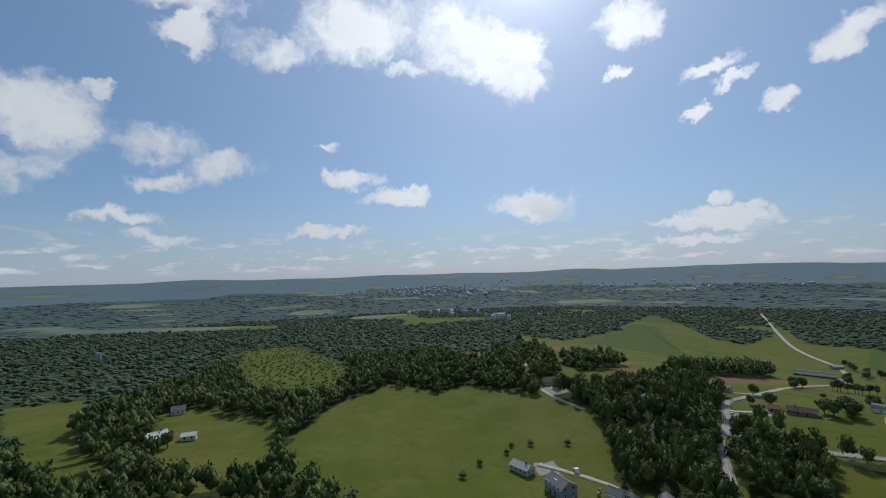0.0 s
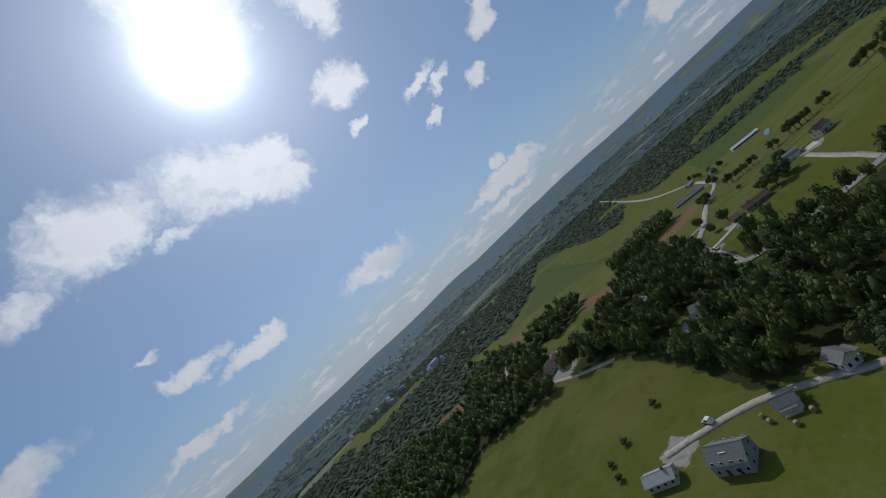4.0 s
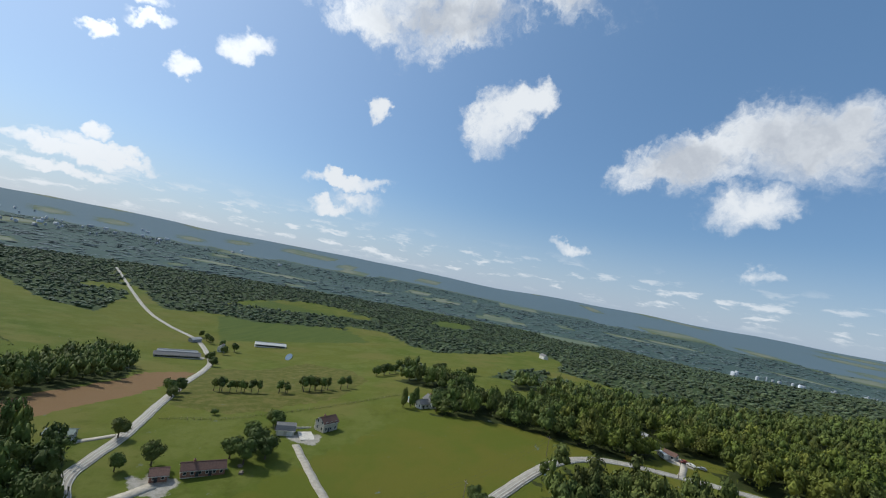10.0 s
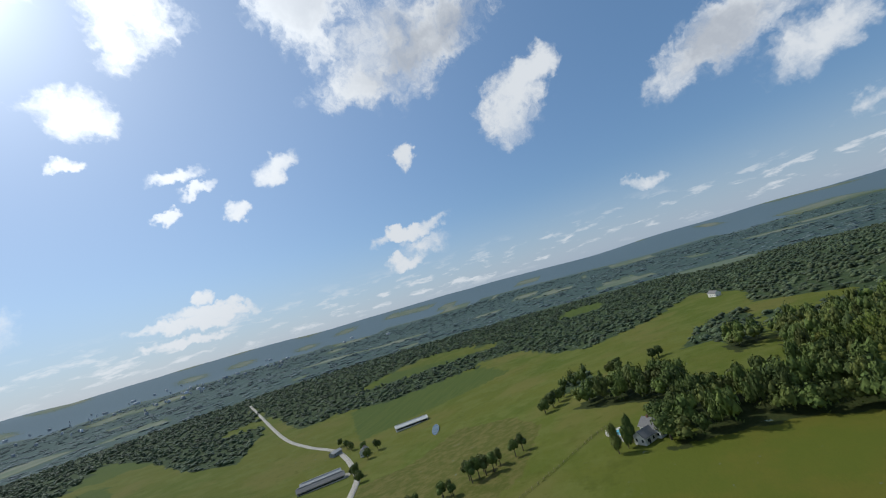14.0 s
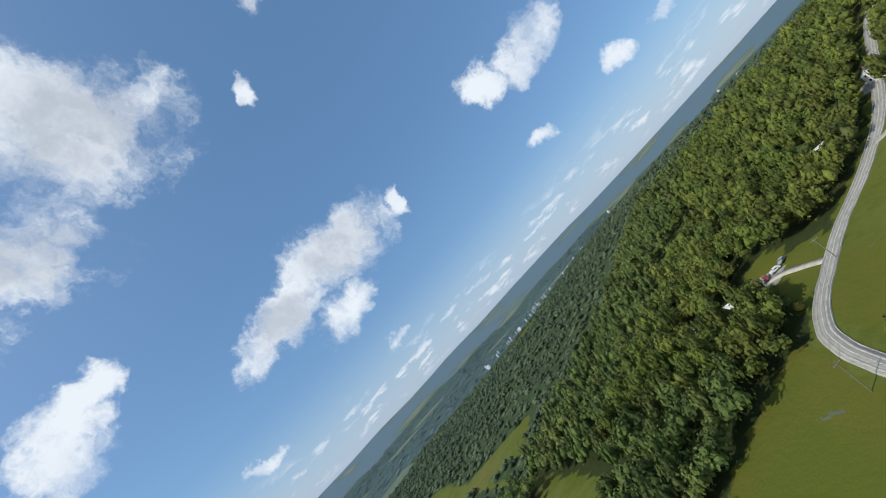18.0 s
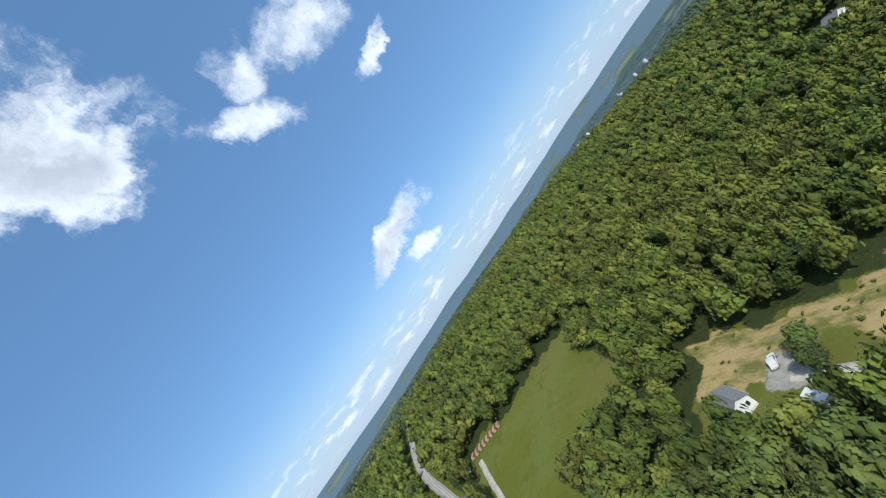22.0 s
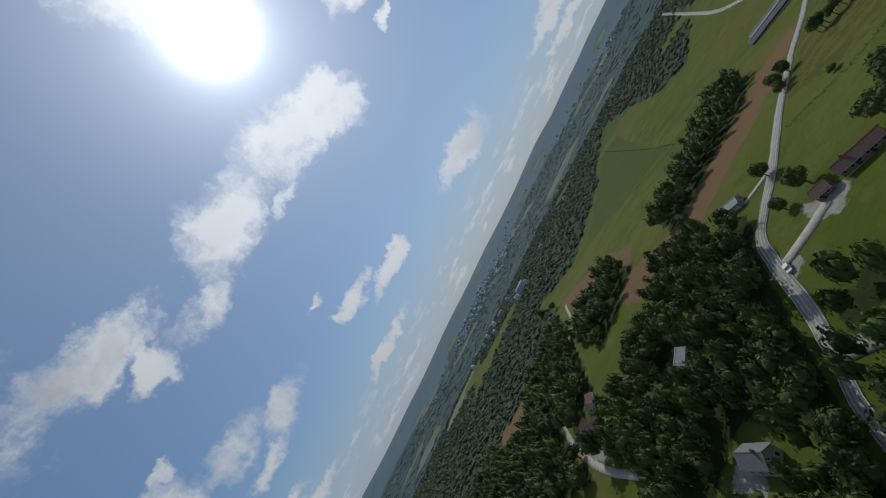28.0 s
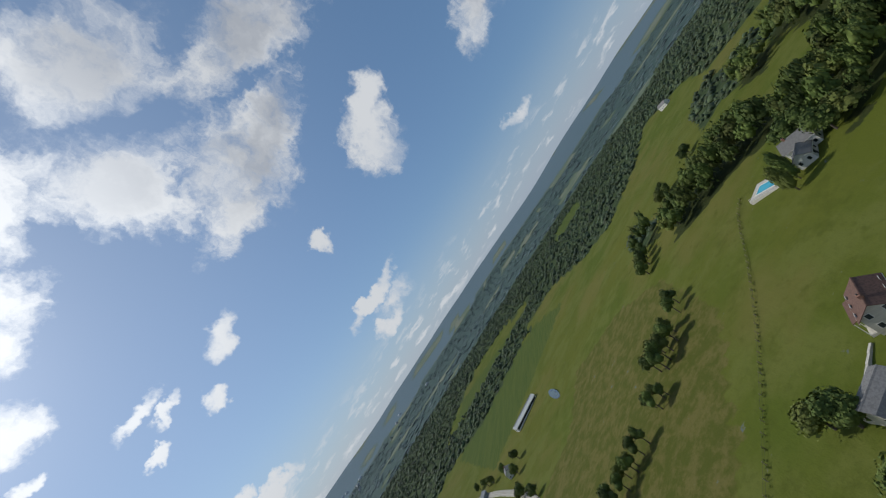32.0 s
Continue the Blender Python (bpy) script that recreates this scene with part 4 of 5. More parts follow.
def long_barn(name, label, x, y, turn, long, wide, eave, rise, wall, roof, group=""):
    root = thing(name, x, y, turn, label, "barn", group)
    hl, hw = long / 2, wide / 2
    part("wall", prism(bmesh.new(), [(-hw, -1.5), (hw, -1.5), (hw, eave), (0, eave + rise), (-hw, eave)], -hl, hl), wall, root)
    for side in (1, -1):
        loop = [((hw + 0.5) * side, eave - 0.25), (0, eave + rise + 0.02), (0, eave + rise + 0.16), ((hw + 0.5) * side, eave - 0.08)]
        part("roof_slope", prism(bmesh.new(), loop if side > 0 else list(reversed(loop)), -hl - 0.5, hl + 0.5), roof, root)
        part("side_opening", box(bmesh.new(), -hl + 1, hl - 1, side * hw - 0.04, side * hw + 0.04, 1.0, eave - 0.7), DARK, root, "dark open curtain side")
    part("ridge_vent", box(bmesh.new(), -hl * 0.95, hl * 0.95, -0.35, 0.35, eave + rise, eave + rise + 0.4, 0.05), TIN, root)
    for end in (1, -1):
        part("end_door", box(bmesh.new(), end * hl - 0.05, end * hl + 0.05, -1.6, 1.6, 0.1, 2.8), DARK, root)
    return root


WHEEL_ME = quick_mesh("tyre", tube(bmesh.new(), 0.33, -0.11, 0.11, sides=14), BLACK)
RIM_ME = quick_mesh("rim", tube(bmesh.new(), 0.18, -0.12, 0.12, sides=10), TIN)


def car(name, label, x, y, turn, paint, long=4.5, wide=1.8, high=1.45, truck=False, group=""):
    root = thing(name, x, y, turn, label, "truck" if truck else "car", group, sink=-0.25)
    h = long / 2
    if truck:
        side = [(-h, 0.45), (h, 0.45), (h, 0.95), (h * 0.55, 1.02), (h * 0.3, high + 0.25), (-h * 0.18, high + 0.25), (-h * 0.25, 1.0), (-h, 1.0)]
    else:
        side = [(-h, 0.35), (h, 0.35), (h, 0.75), (h * 0.5, 0.92), (h * 0.22, high), (-h * 0.55, high), (-h * 0.92, 0.98), (-h, 0.9)]
    bm = bmesh.new()
    prism(bm, [(a, b) for a, b in side], -wide / 2, wide / 2)
    bmesh.ops.bevel(bm, geom=list(bm.edges), offset=0.05, segments=1, affect="EDGES")
    body = part("body", bm, paint, root)
    body.matrix_basis = pose(0, 0, 0, 0, 0, -90)
    part("windscreen", prism(bmesh.new(), [(-wide * 0.42, 1.0), (wide * 0.42, 1.0), (wide * 0.38, high - 0.08), (-wide * 0.38, high - 0.08)], h * 0.26, h * 0.40), GLASS, root)
    part("side_glass", box(bmesh.new(), -h * 0.42, h * 0.16, -wide / 2 - 0.02, wide / 2 + 0.02, 1.0, high - 0.12), GLASS, root)
    for a in (1, -1):
        part("headlight", box(bmesh.new(), h - 0.06, h + 0.03, a * wide * 0.36 - 0.15, a * wide * 0.36 + 0.15, 0.6, 0.75), GLASS, root)
        for b in (0.62, -0.62):
            w = shared("wheel", WHEEL_ME, root, pose(h * b, a * (wide / 2 - 0.08), 0.33, 90, 0, 0))
            shared("rim", RIM_ME, w, Matrix())
    return root


def camper(name, label, x, y, turn, long=7.5):
    root = thing(name, x, y, turn, label, "camper", sink=-0.2)
    h = long / 2
    part("body", box(bmesh.new(), -h, h, -1.2, 1.2, 0.6, 3.1, 0.18), WHITE, root)
    part("stripe", box(bmesh.new(), -h * 0.96, h * 0.96, -1.22, 1.22, 1.2, 1.4), BLUE, root, "dark blue side stripe")
    for k in (-0.6, 0.0, 0.55):
        part("window", box(bmesh.new(), h * k - 0.5, h * k + 0.5, -1.23, 1.23, 1.8, 2.4), GLASS, root)
    part("roof_vent", box(bmesh.new(), -0.4, 0.4, -0.4, 0.4, 3.1, 3.35, 0.04), TIN, root)
    part("tow_bar", box(bmesh.new(), h, h + 1.2, -0.08, 0.08, 0.55, 0.68), BLACK, root)
    for a in (1, -1):
        for b in (-0.12, 0.12):
            shared("wheel", WHEEL_ME, root, pose(h * b * 1.6, a * 1.1, 0.33, 90, 0, 0))
    return root


# ---- single trees ----
def tree_template(name, seed, radius, tall, mat, bare=0.22, label="", narrow=1.0, blobs=9, tufts=900):
    root = new(name)
    rng = np.random.default_rng(seed)
    bm = bmesh.new()
    tube(bm, 0.34 * radius / 4, -0.6, tall * 0.5, sides=8, top=0.16 * radius / 4)
    for k in range(6):
        a, e = rng.uniform(0, 6.283), rng.uniform(0.5, 1.1)
        long = radius * rng.uniform(0.55, 0.85)
        res = bmesh.ops.create_cone(bm, cap_ends=True, segments=5, radius1=0.13 * radius / 4, radius2=0.04, depth=long)
        m = Matrix.Translation((0, 0, tall * rng.uniform(bare + 0.05, 0.5))) @ Matrix.Rotation(a, 4, "Z") @ Matrix.Rotation(1.57 - e, 4, "Y") @ Matrix.Translation((0, 0, long / 2))
        bmesh.ops.transform(bm, matrix=m, verts=res["verts"])
    part("trunk", bm, BARK, root)
    v, f = crown_shape(seed, blobs, tufts, 1.0)
    v = v * np.array([radius * narrow, radius * narrow, tall * (1 - bare) / 1.5])
    v[:, 2] += tall * bare - 0.1 * tall
    crown = new("crown", mesh_from("crown", v, f, mat))
    crown.parent = root
    return tagged(root, label, "tree")


ROUND = tree_template("broadleaf_tree", 1, 3.7, 8.0, LEAF, label="dark green round-headed broadleaf tree in a meadow")
WIDE = tree_template("spreading_tree", 2, 4.6, 8.8, LEAF, label="wide-spreading dark green shade tree beside a yard")
OPENT = tree_template("pasture_tree", 3, 3.1, 8.0, LEAF, 0.36, "thin open-crowned pasture tree with bare lower trunk", 0.9, 6, 420)
BRIGHT = tree_template("lime_green_tree", 4, 3.9, 8.4, LEAF_FRESH, label="bright yellow-green tree at the edge of a wood")
FIR = tree_template("conifer", 5, 2.4, 9.5, LEAF, 0.06, "dark dense conifer beside a house", 0.85, 10, 800)
SHRUB = tree_template("bush", 6, 1.8, 2.6, LEAF, 0.02, "low dark green bush in the grass", 1.0, 6, 410)
GOLD = tree_template("golden_bush", 7, 1.9, 2.6, plain("golden_leaves", (0.34, 0.25, 0.03), 0.8, wear=0.4), 0.02, "golden-yellow bush beside a road", 1.0, 6, 410)
TEMPLATES = [ROUND, WIDE, OPENT, BRIGHT, FIR, SHRUB, GOLD]
tree_rng = random.Random(11)


def plant(kind, spots, group="", low=0.85, high=1.2):
    for x, y in spots:
        s = tree_rng.uniform(low, high)
        ob = copy_thing(kind, pose(x, y, float(height(x, y)), 0, 0, tree_rng.uniform(0, 360)) @ Matrix.Diagonal((s, s, s * tree_rng.uniform(0.9, 1.1), 1)))
        tagged(ob, group=group)


plant(WIDE, [(260, 199), (267, 194), (262, 206), (272, 201), (279, 207), (246, 226)], "shade trees by the ranch house", 0.9, 1.25)
plant(ROUND, [(259, 252), (238, 233), (318, 276), (324, 281), (329, 287), (335, 284), (462, 350), (445, 337), (466, 355), (260, 108), (257, 103), (265, 110), (296, 205), (300, 208)], "roadside trees")
plant(OPENT, [(349, 272), (351, 268), (350, 262), (354, 260), (354, 255), (355, 251), (356, 247), (347, 267), (352, 256)], "pasture trees in a row", 0.9, 1.2)
plant(OPENT, [(361, 236), (364, 233), (366, 238), (362, 231)], "pasture trees in a clump", 0.85, 1.1)
plant(OPENT, [(378, 228), (376, 222), (378, 219), (379, 215), (385, 213), (391, 206), (384, 222), (388, 216), (373, 225), (397, 203)], "tall pasture trees", 1.0, 1.35)
plant(ROUND, [(507, 152), (512, 146), (505, 146), (513, 122), (517, 117), (460, 198), (468, 193), (477, 190), (487, 187), (452, 168), (462, 160)], "hedgerow trees", 1.0, 1.35)
plant(FIR, [(362, 152), (366, 150), (359, 156)], "conifers by the pool house", 1.0, 1.3)
plant(WIDE, [(376, 137), (360, 136), (372, 131)], "shade trees by the pool house")
plant(BRIGHT, [(351, 26), (343, 31), (338, 26), (358, 23), (347, 20), (143, 102), (141, 95), (147, 98), (150, 92), (138, 104), (356, 32)], "lime green trees", 0.8, 1.15)
plant(SHRUB, [(302, 240), (65, 206), (37, 184), (31, 137), (101, 210), (81, 214), (255, -47), (195, 446), (112, 298), (95, 333), (70, 214), (48, 196), (104, 116), (100, 118)], "meadow bushes")
plant(WIDE, [(117, 131), (116, 126), (122, 133), (111, 128), (119, 138), (152, 168), (162, 182), (170, 186), (178, 200)], "trees over the low road", 0.9, 1.2)
plant(GOLD, [(332, 32)])
plant(ROUND, [(548, 415), (540, 405), (530, 384), (505, 366), (524, 366), (560, 430)], "farmyard trees")
plant(ROUND, [(230, 82), (233, 88), (238, 36), (231, 33), (250, 44), (-112, 228), (-130, 245)], "yard trees")
plant(WIDE, [(302, -70), (318, -76), (306, -58), (276, -92), (292, -104), (114, 296), (120, 312), (204, 604), (213, 562)], "roadside shade trees")
for ob in TEMPLATES:
    for child in list(ob.children):
        bpy.data.objects.remove(child)
    bpy.data.objects.remove(ob)

# ---- farm with the grey barn ----
house("bank_barn", "large weathered barn with a grey shingle roof", 77, 165, 106, 14, 11, 4.8, 3.2, GREY, SLATE, "barn", windows=4, storeys=2, doors=2, skylight=True)
house("cattle_shed", "long low house with a pale grey tin roof beside the barn", 67, 187, -58, 13, 7.6, 3.0, 1.9, CREAM, TIN, "house", windows=4, chimney=True)
house("farm_cottage", "small cottage with a grey hipped porch roof", 98, 156, -58, 8.0, 6.4, 3.0, 2.0, WHITE, SLATE, windows=2, porch=1.4)
house("wood_edge_house", "white house with a deck at the edge of dark woods", 113, 144, 60, 8.4, 6.2, 3.9, 2.0, WHITE, SLATE, windows=3, porch=2.0)
car("delivery_van", "small white van parked on the grass by the barns", 92, 181, 80, WHITE, 4.8, 1.9, 2.0)
house("roadside_farmhouse", "grey farmhouse with white porches beside the low road", 63, 105, 18, 10, 6.8, 4.4, 2.4, GREY, SLATE, windows=4, storeys=1, chimney=True, porch=1.6)
house("white_outbuilding", "small white outbuilding behind the grey farmhouse", 71, 111, 18, 5, 4, 2.6, 1.4, WHITE, TIN, "shed", windows=1)
# ---- houses in the wood ----
house("woodland_house", "grey-roofed house in a clearing of the wood", 157, 208, -70, 11.0, 8.0, 4.2, 2.4, CREAM, SLATE, windows=3, chimney=True)
house("grove_house", "pale house among tall trees by the junction", 178, 256, 30, 10.0, 7.0, 4.0, 2.2, WHITE, TIN, windows=3)
for k, (px, py, paint, what) in enumerate(((138, 217, RED, "red"), (141, 214.5, WHITE, "white"), (144, 212, GREY, "grey"))):
    car("parked_car", f"{what} car parked in a row by the woodland house", px, py, 40, paint, group="cars by the woodland house")
# ---- ranch house and green shed at the junction ----
house("ranch_house", "long low ranch house with a brown shingle roof", 249, 208, 129, 17.5, 6.4, 2.9, 1.9, BRICK, BROWN, windows=6, porch=1.6, chimney=True, doors=2)
house("ranch_wing", "low end wing of the ranch house under brown shingles", 240, 218, 129, 6.5, 6.6, 2.7, 1.6, BRICK, BROWN, windows=2)
house("green_shed", "dark green tin-roofed pole shed in the field", 249, 267, 118, 11, 7.0, 3.2, 1.2, GREY, GREENROOF, "shed", windows=1, doors=0, garage=2)
car("road_car", "small white car standing on the road junction", 214, 222, -130, WHITE)
# ---- two-storey house with garage ----
house("brick_house", "two-storey pale house with a brown shingle roof", 306, 184, 150, 10.5, 8.0, 4.9, 2.5, CREAM, BROWN, windows=3, storeys=2, chimney=True, porch=1.6)
house("garage", "gambrel-roofed grey garage on a concrete apron", 294, 199, 113, 10, 8.5, 2.9, 2.5, CREAM, SLATE, "garage", windows=2, doors=0, garage=2, gambrel=True)
apron = thing("concrete_apron", 294.5, 189, 35, "pale concrete apron between garage and house", "drive")
for i in range(4):
    for j in range(3):
        part("slab", box(bmesh.new(), -4.4 + i * 2.2, -2.23 + i * 2.2, -3.3 + j * 2.2, -1.13 + j * 2.2, -1.8, 0.3, 0.02), CONCRETE, apron)
wall = thing("patio_wall", 303, 194, 125, "low pale stone patio wall behind the house", "wall")
for k in range(9):
    part("stone", box(bmesh.new(), -3.6 + k * 0.8, -2.83 + k * 0.8, -0.25, 0.25, -0.8, 0.62 + 0.05 * (k % 3), 0.04), CONCRETE, wall)
for k, (px, py, turn) in enumerate(((254, 196, 20), (258, 199, 50))):
    bench = thing("picnic_table", px, py, turn, "weathered wooden picnic table on the lawn", "table", "picnic tables")
    part("tabletop", box(bmesh.new(), -0.9, 0.9, -0.38, 0.38, 0.7, 0.75, 0.01), WOOD, bench)
    for side in (-1, 1):
        part("seat", box(bmesh.new(), -0.9, 0.9, side * 0.68 - 0.13, side * 0.68 + 0.13, 0.42, 0.46, 0.01), WOOD, bench)
        part("leg", box(bmesh.new(), side * 0.65 - 0.04, side * 0.65 + 0.04, -0.75, 0.75, -0.1, 0.7), WOOD, bench)
# ---- stone edge of the pond ----
bank = thing("pond_edge_stones", 166, 100, 0, "pale rough stones along the edge of the pond", "stones", sink=0.0)
edge_rng = random.Random(6)
STONE_ME = quick_mesh("stone", box(bmesh.new(), -0.5, 0.5, -0.3, 0.3, -0.8, 0.3, 0.14), GRAVEL)
for k in range(9):
    q = 2.2 + k * 0.13
    sx, sy = 10.9 * math.cos(q) * (1 + 0.14 * math.sin(3 * q)), 7.9 * math.sin(q) * (1 + 0.12 * math.cos(2 * q))
    shared("stone", STONE_ME, bank, pose(sx, sy, 1.1 + edge_rng.uniform(-0.1, 0.1), edge_rng.uniform(-9, 9), edge_rng.uniform(-9, 9), edge_rng.uniform(0, 180)))
# ---- hay and clutter in the yards ----
BALE_ME = quick_mesh("bale", tube(bmesh.new(), 0.75, -0.6, 0.6, sides=18), plain("hay", (0.36, 0.29, 0.14), 0.95, wear=0.35, scale=4))
for px, py in ((92, 160), (94, 163), (96, 149), (91, 152)):
    bale = thing("hay_bale", px, py, px * 37 % 180, "round dry hay bale lying on the barn field", "hay bale", "hay bales")
    shared("bale", BALE_ME, bale, pose(0, 0, 0.75, 90, 0, 0))
# ---- house with the pool ----
house("pool_house", "grey-roofed house with white gables beside a pool", 369, 140, 45, 12, 8.5, 4.4, 2.8, WHITE, SLATE, windows=4, chimney=True)
house("pool_house_wing", "white wing with a grey gable roof", 364, 145, 135, 8, 7, 3.4, 2.4, WHITE, SLATE, windows=2)
pool = thing("swimming_pool", 378, 153, 30, "turquoise swimming pool set in a white deck", "pool")
part("deck", box(bmesh.new(), -7.0, 7.0, -4.6, 4.6, -2.6, 0.5, 0.05), CONCRETE, pool, "pale concrete deck")
part("water", box(bmesh.new(), -4.8, 4.8, -2.2, 2.2, 0.45, 0.53), POOL, pool, "clear turquoise water")
for a in (1, -1):
    part("coping", box(bmesh.new(), -5.1, 5.1, a * 2.35 - 0.18, a * 2.35 + 0.18, 0.48, 0.61, 0.03), WHITE, pool)
    part("end_coping", box(bmesh.new(), a * 4.95 - 0.16, a * 4.95 + 0.16, -2.15, 2.15, 0.48, 0.61, 0.03), WHITE, pool)
for k in range(12):
    part("fence_post", box(bmesh.new(), -6.4 + k * 1.16, -6.32 + k * 1.16, 4.4, 4.48, 0.45, 1.6), WHITE, pool)
part("fence_rail", box(bmesh.new(), -6.4, 6.4, 4.4, 4.48, 1.45, 1.55), WHITE, pool)
# ---- trailer home and the dry clearing ----
house("trailer_home", "light blue-grey house with a white gable and deck", 235, 98, 80, 11, 7.5, 3.4, 2.4, GREY, SLATE, windows=3, porch=1.6)
house("garden_shed", "small grey shed beside the trailer house", 231, 89, 80, 5, 3.6, 2.3, 1.0, GREY, TIN, "shed", windows=1)
camper("camper_trailer", "white camper trailer parked on gravel", 247, 90, 88)
camper("travel_trailer", "white travel trailer standing by the drive", 246.5, 80, 92, 6.5)
car("pickup_truck", "dark blue pickup truck on the gravel drive", 241.5, 71, 95, BLUE, 5.3, 1.9, 1.6, True)
house("pole_barn", "grey tin-roofed pole barn at the edge of brush", 245, 16, 60, 10.5, 7.5, 3.4, 1.8, WHITE, SLATE, "barn", windows=1, doors=1, garage=2)
camper("box_trailer", "white box trailer on the grass", 247, 36, 60, 6.0)
car("parked_pickup", "white pickup truck parked by the gravel circle", 233, 24, 20, WHITE, 5.2, 1.9, 1.6, True)
house("pond_hut", "grey weathered hut on the bank above the pond", 193, 96, 50, 6, 4.6, 2.6, 1.2, GREY, TIN, "shed", windows=1)
pond = tagged(new("pond", mesh_from("pond", [(166 + 10.5 * math.cos(a) * (1 + 0.14 * math.sin(3 * a)), 100 + 7.5 * math.sin(a) * (1 + 0.12 * math.cos(2 * a)), flat_height(166, 100) + 1.0)
              for a in np.linspace(0, 6.283, 40, endpoint=False)], [list(range(40))], POND)), "dark still farm pond among brush", "pond", kind="structure")
# ---- roadside homes ----
house("white_roadside_house", "white house under trees by the road", 311, -67, 20, 10, 7.5, 4.4, 2.4, WHITE, WHITE, windows=3)
house("white_farmhouse", "tall white farmhouse by the road", 282, -101, 70, 10, 7.5, 5.6, 2.6, WHITE, SLATE, windows=3, storeys=2, chimney=True)
house("red_roofed_cabin", "small cabin with a red-brown roof", 349, 5, 45, 8, 5.5, 2.8, 1.6, WHITE, BROWN, "cabin", windows=2)
house("white_shed", "small white shed on the roadside lawn", 362, 8, 25, 6, 4.6, 2.6, 1.4, WHITE, WHITE, "shed", windows=1)
house("tool_shed", "white tool shed at the edge of the trees", 384, 6, 40, 6, 4.5, 2.6, 1.2, WHITE, TIN, "shed", windows=1)
for k, (px, py, paint, what) in enumerate(((341, -2, WHITE, "white"), (338, -6, GREY, "grey"), (345, 0, RED, "red"))):
    car("yard_car", f"old {what} car in a cluttered yard", px, py, 30 + 40 * k, paint, group="cars in the yard")
camper("yard_camper", "white camper trailer beside the yard lane", 347, 10, 10, 6.5)
stack_rng = random.Random(4)
for k in range(8):
    px, py = 257 - k * 2.4, -122 + k * 1.7
    pile = thing("lumber_stack", px, py, 55, "stack of reddish sawn lumber at the field corner", "lumber", "lumber stacks")
    for j in range(4):
        part("board_layer", box(bmesh.new(), -2.6, 2.6, -0.8 + stack_rng.uniform(-0.06, 0.06), 0.8, 0.05 + j * 0.42, 0.4 + j * 0.42, 0.02), LUMBER, pile)
house("sawmill", "low open sawmill with a rusty roof", 264, -124, 55, 10, 6, 3.2, 1.4, WOOD, BROWN, "shed", windows=1)
# ---- farm at the end of the road ----
long_barn("poultry_barn", "long white poultry barn with a dark grey roof", 458, 380, 128, 36, 9, 2.8, 2.0, WHITE, SLATE, "poultry barns")
long_barn("poultry_barn", "long low grey barn with a tin roof", 470, 389, 128, 32, 6, 2.6, 1.5, GREY, TIN, "poultry barns")
long_barn("white_barn", "long low white barn in green pasture", 580, 356, 124, 34, 9, 3.2, 1.8, WHITE, WHITE)
house("farmhouse", "white farmhouse among yard trees", 517, 376, 20, 12, 8, 5.0, 2.6, WHITE, SLATE, windows=4, storeys=1, chimney=True)
house("machine_shed", "grey machine shed in the farmyard", 534, 419, -15, 14, 8, 3.6, 1.6, GREY, TIN, "shed", windows=2, garage=3)
pale = [(535 + 15 * math.cos(a), 311 + 3.5 * math.sin(a) + 5 * math.cos(a), flat_height(535, 311) + 1.2) for a in np.linspace(0, 6.283, 30, endpoint=False)]
tagged(new("silt_pond", mesh_from("silt_pond", pale, [list(range(30))], POND_PALE)), "pale silty pond in a pasture", "pond", kind="structure")
# ---- western farms ----
house("white_barn_house", "white farmhouse with a bright tin roof", -121, 235, 40, 12, 9, 4.6, 2.8, WHITE, WHITE, windows=4, chimney=True)
house("west_shed", "white-roofed shed at the edge of a field", -107, 241, 10, 9, 6, 3.0, 1.4, WHITE, WHITE, "shed", windows=2)
house("west_house", "white house behind hedges", -139, 300, 20, 10, 7, 4.0, 2.2, WHITE, SLATE, windows=3)
house("lone_house", "white house with a red gable in a gap of the woods", 27, 41, 60, 10, 8, 4.6, 2.6, WHITE, SLATE, windows=3, chimney=True)
house("field_house", "white house on a strip field below the slope", -70, 149, 60, 12, 8, 4.4, 2.4, WHITE, WHITE, windows=3)
house("far_farmhouse", "white farmhouse at the end of far fields", -119, 89, 30, 12, 9, 4.6, 2.6, WHITE, BROWN, windows=3)
for px, py, turn in ((137, 304, 30), (146, 322, 60), (133, 316, 10)):
    house("lane_house", "brown-roofed house beside the woodland lane", px, py, turn, 10, 8, 4.0, 2.4, CREAM, BROWN, windows=3, group="houses by the lane")
house("valley_farmhouse", "white farm buildings in a gap of the far woods", 769, 13, 20, 18, 9, 5.0, 3.0, WHITE, SLATE, windows=4)


# ---- utility poles ----
def utility_pole(x, y, turn):
    root = thing("utility_pole", x, y, turn, "weathered wooden utility pole beside the road", "pole", "utility poles")
    part("post", tube(bmesh.new(), 0.16, -0.8, 9.5, sides=9, top=0.11), WOOD, root)
    part("crossarm", box(bmesh.new(), -1.2, 1.2, -0.06, 0.06, 8.7, 8.85), WOOD, root)
    for k in (-1.05, -0.4, 0.4, 1.05):
        part("insulator", tube(bmesh.new(), 0.06, 8.85, 9.05, k, 0, 8), GREY, root)


for x, y, turn in ((301, -50, 20), (319, 14, 10), (288, -92, 25), (318, 76, 50), (262, 114, 35), (205, 178, 60)):
    utility_pole(x, y, turn)

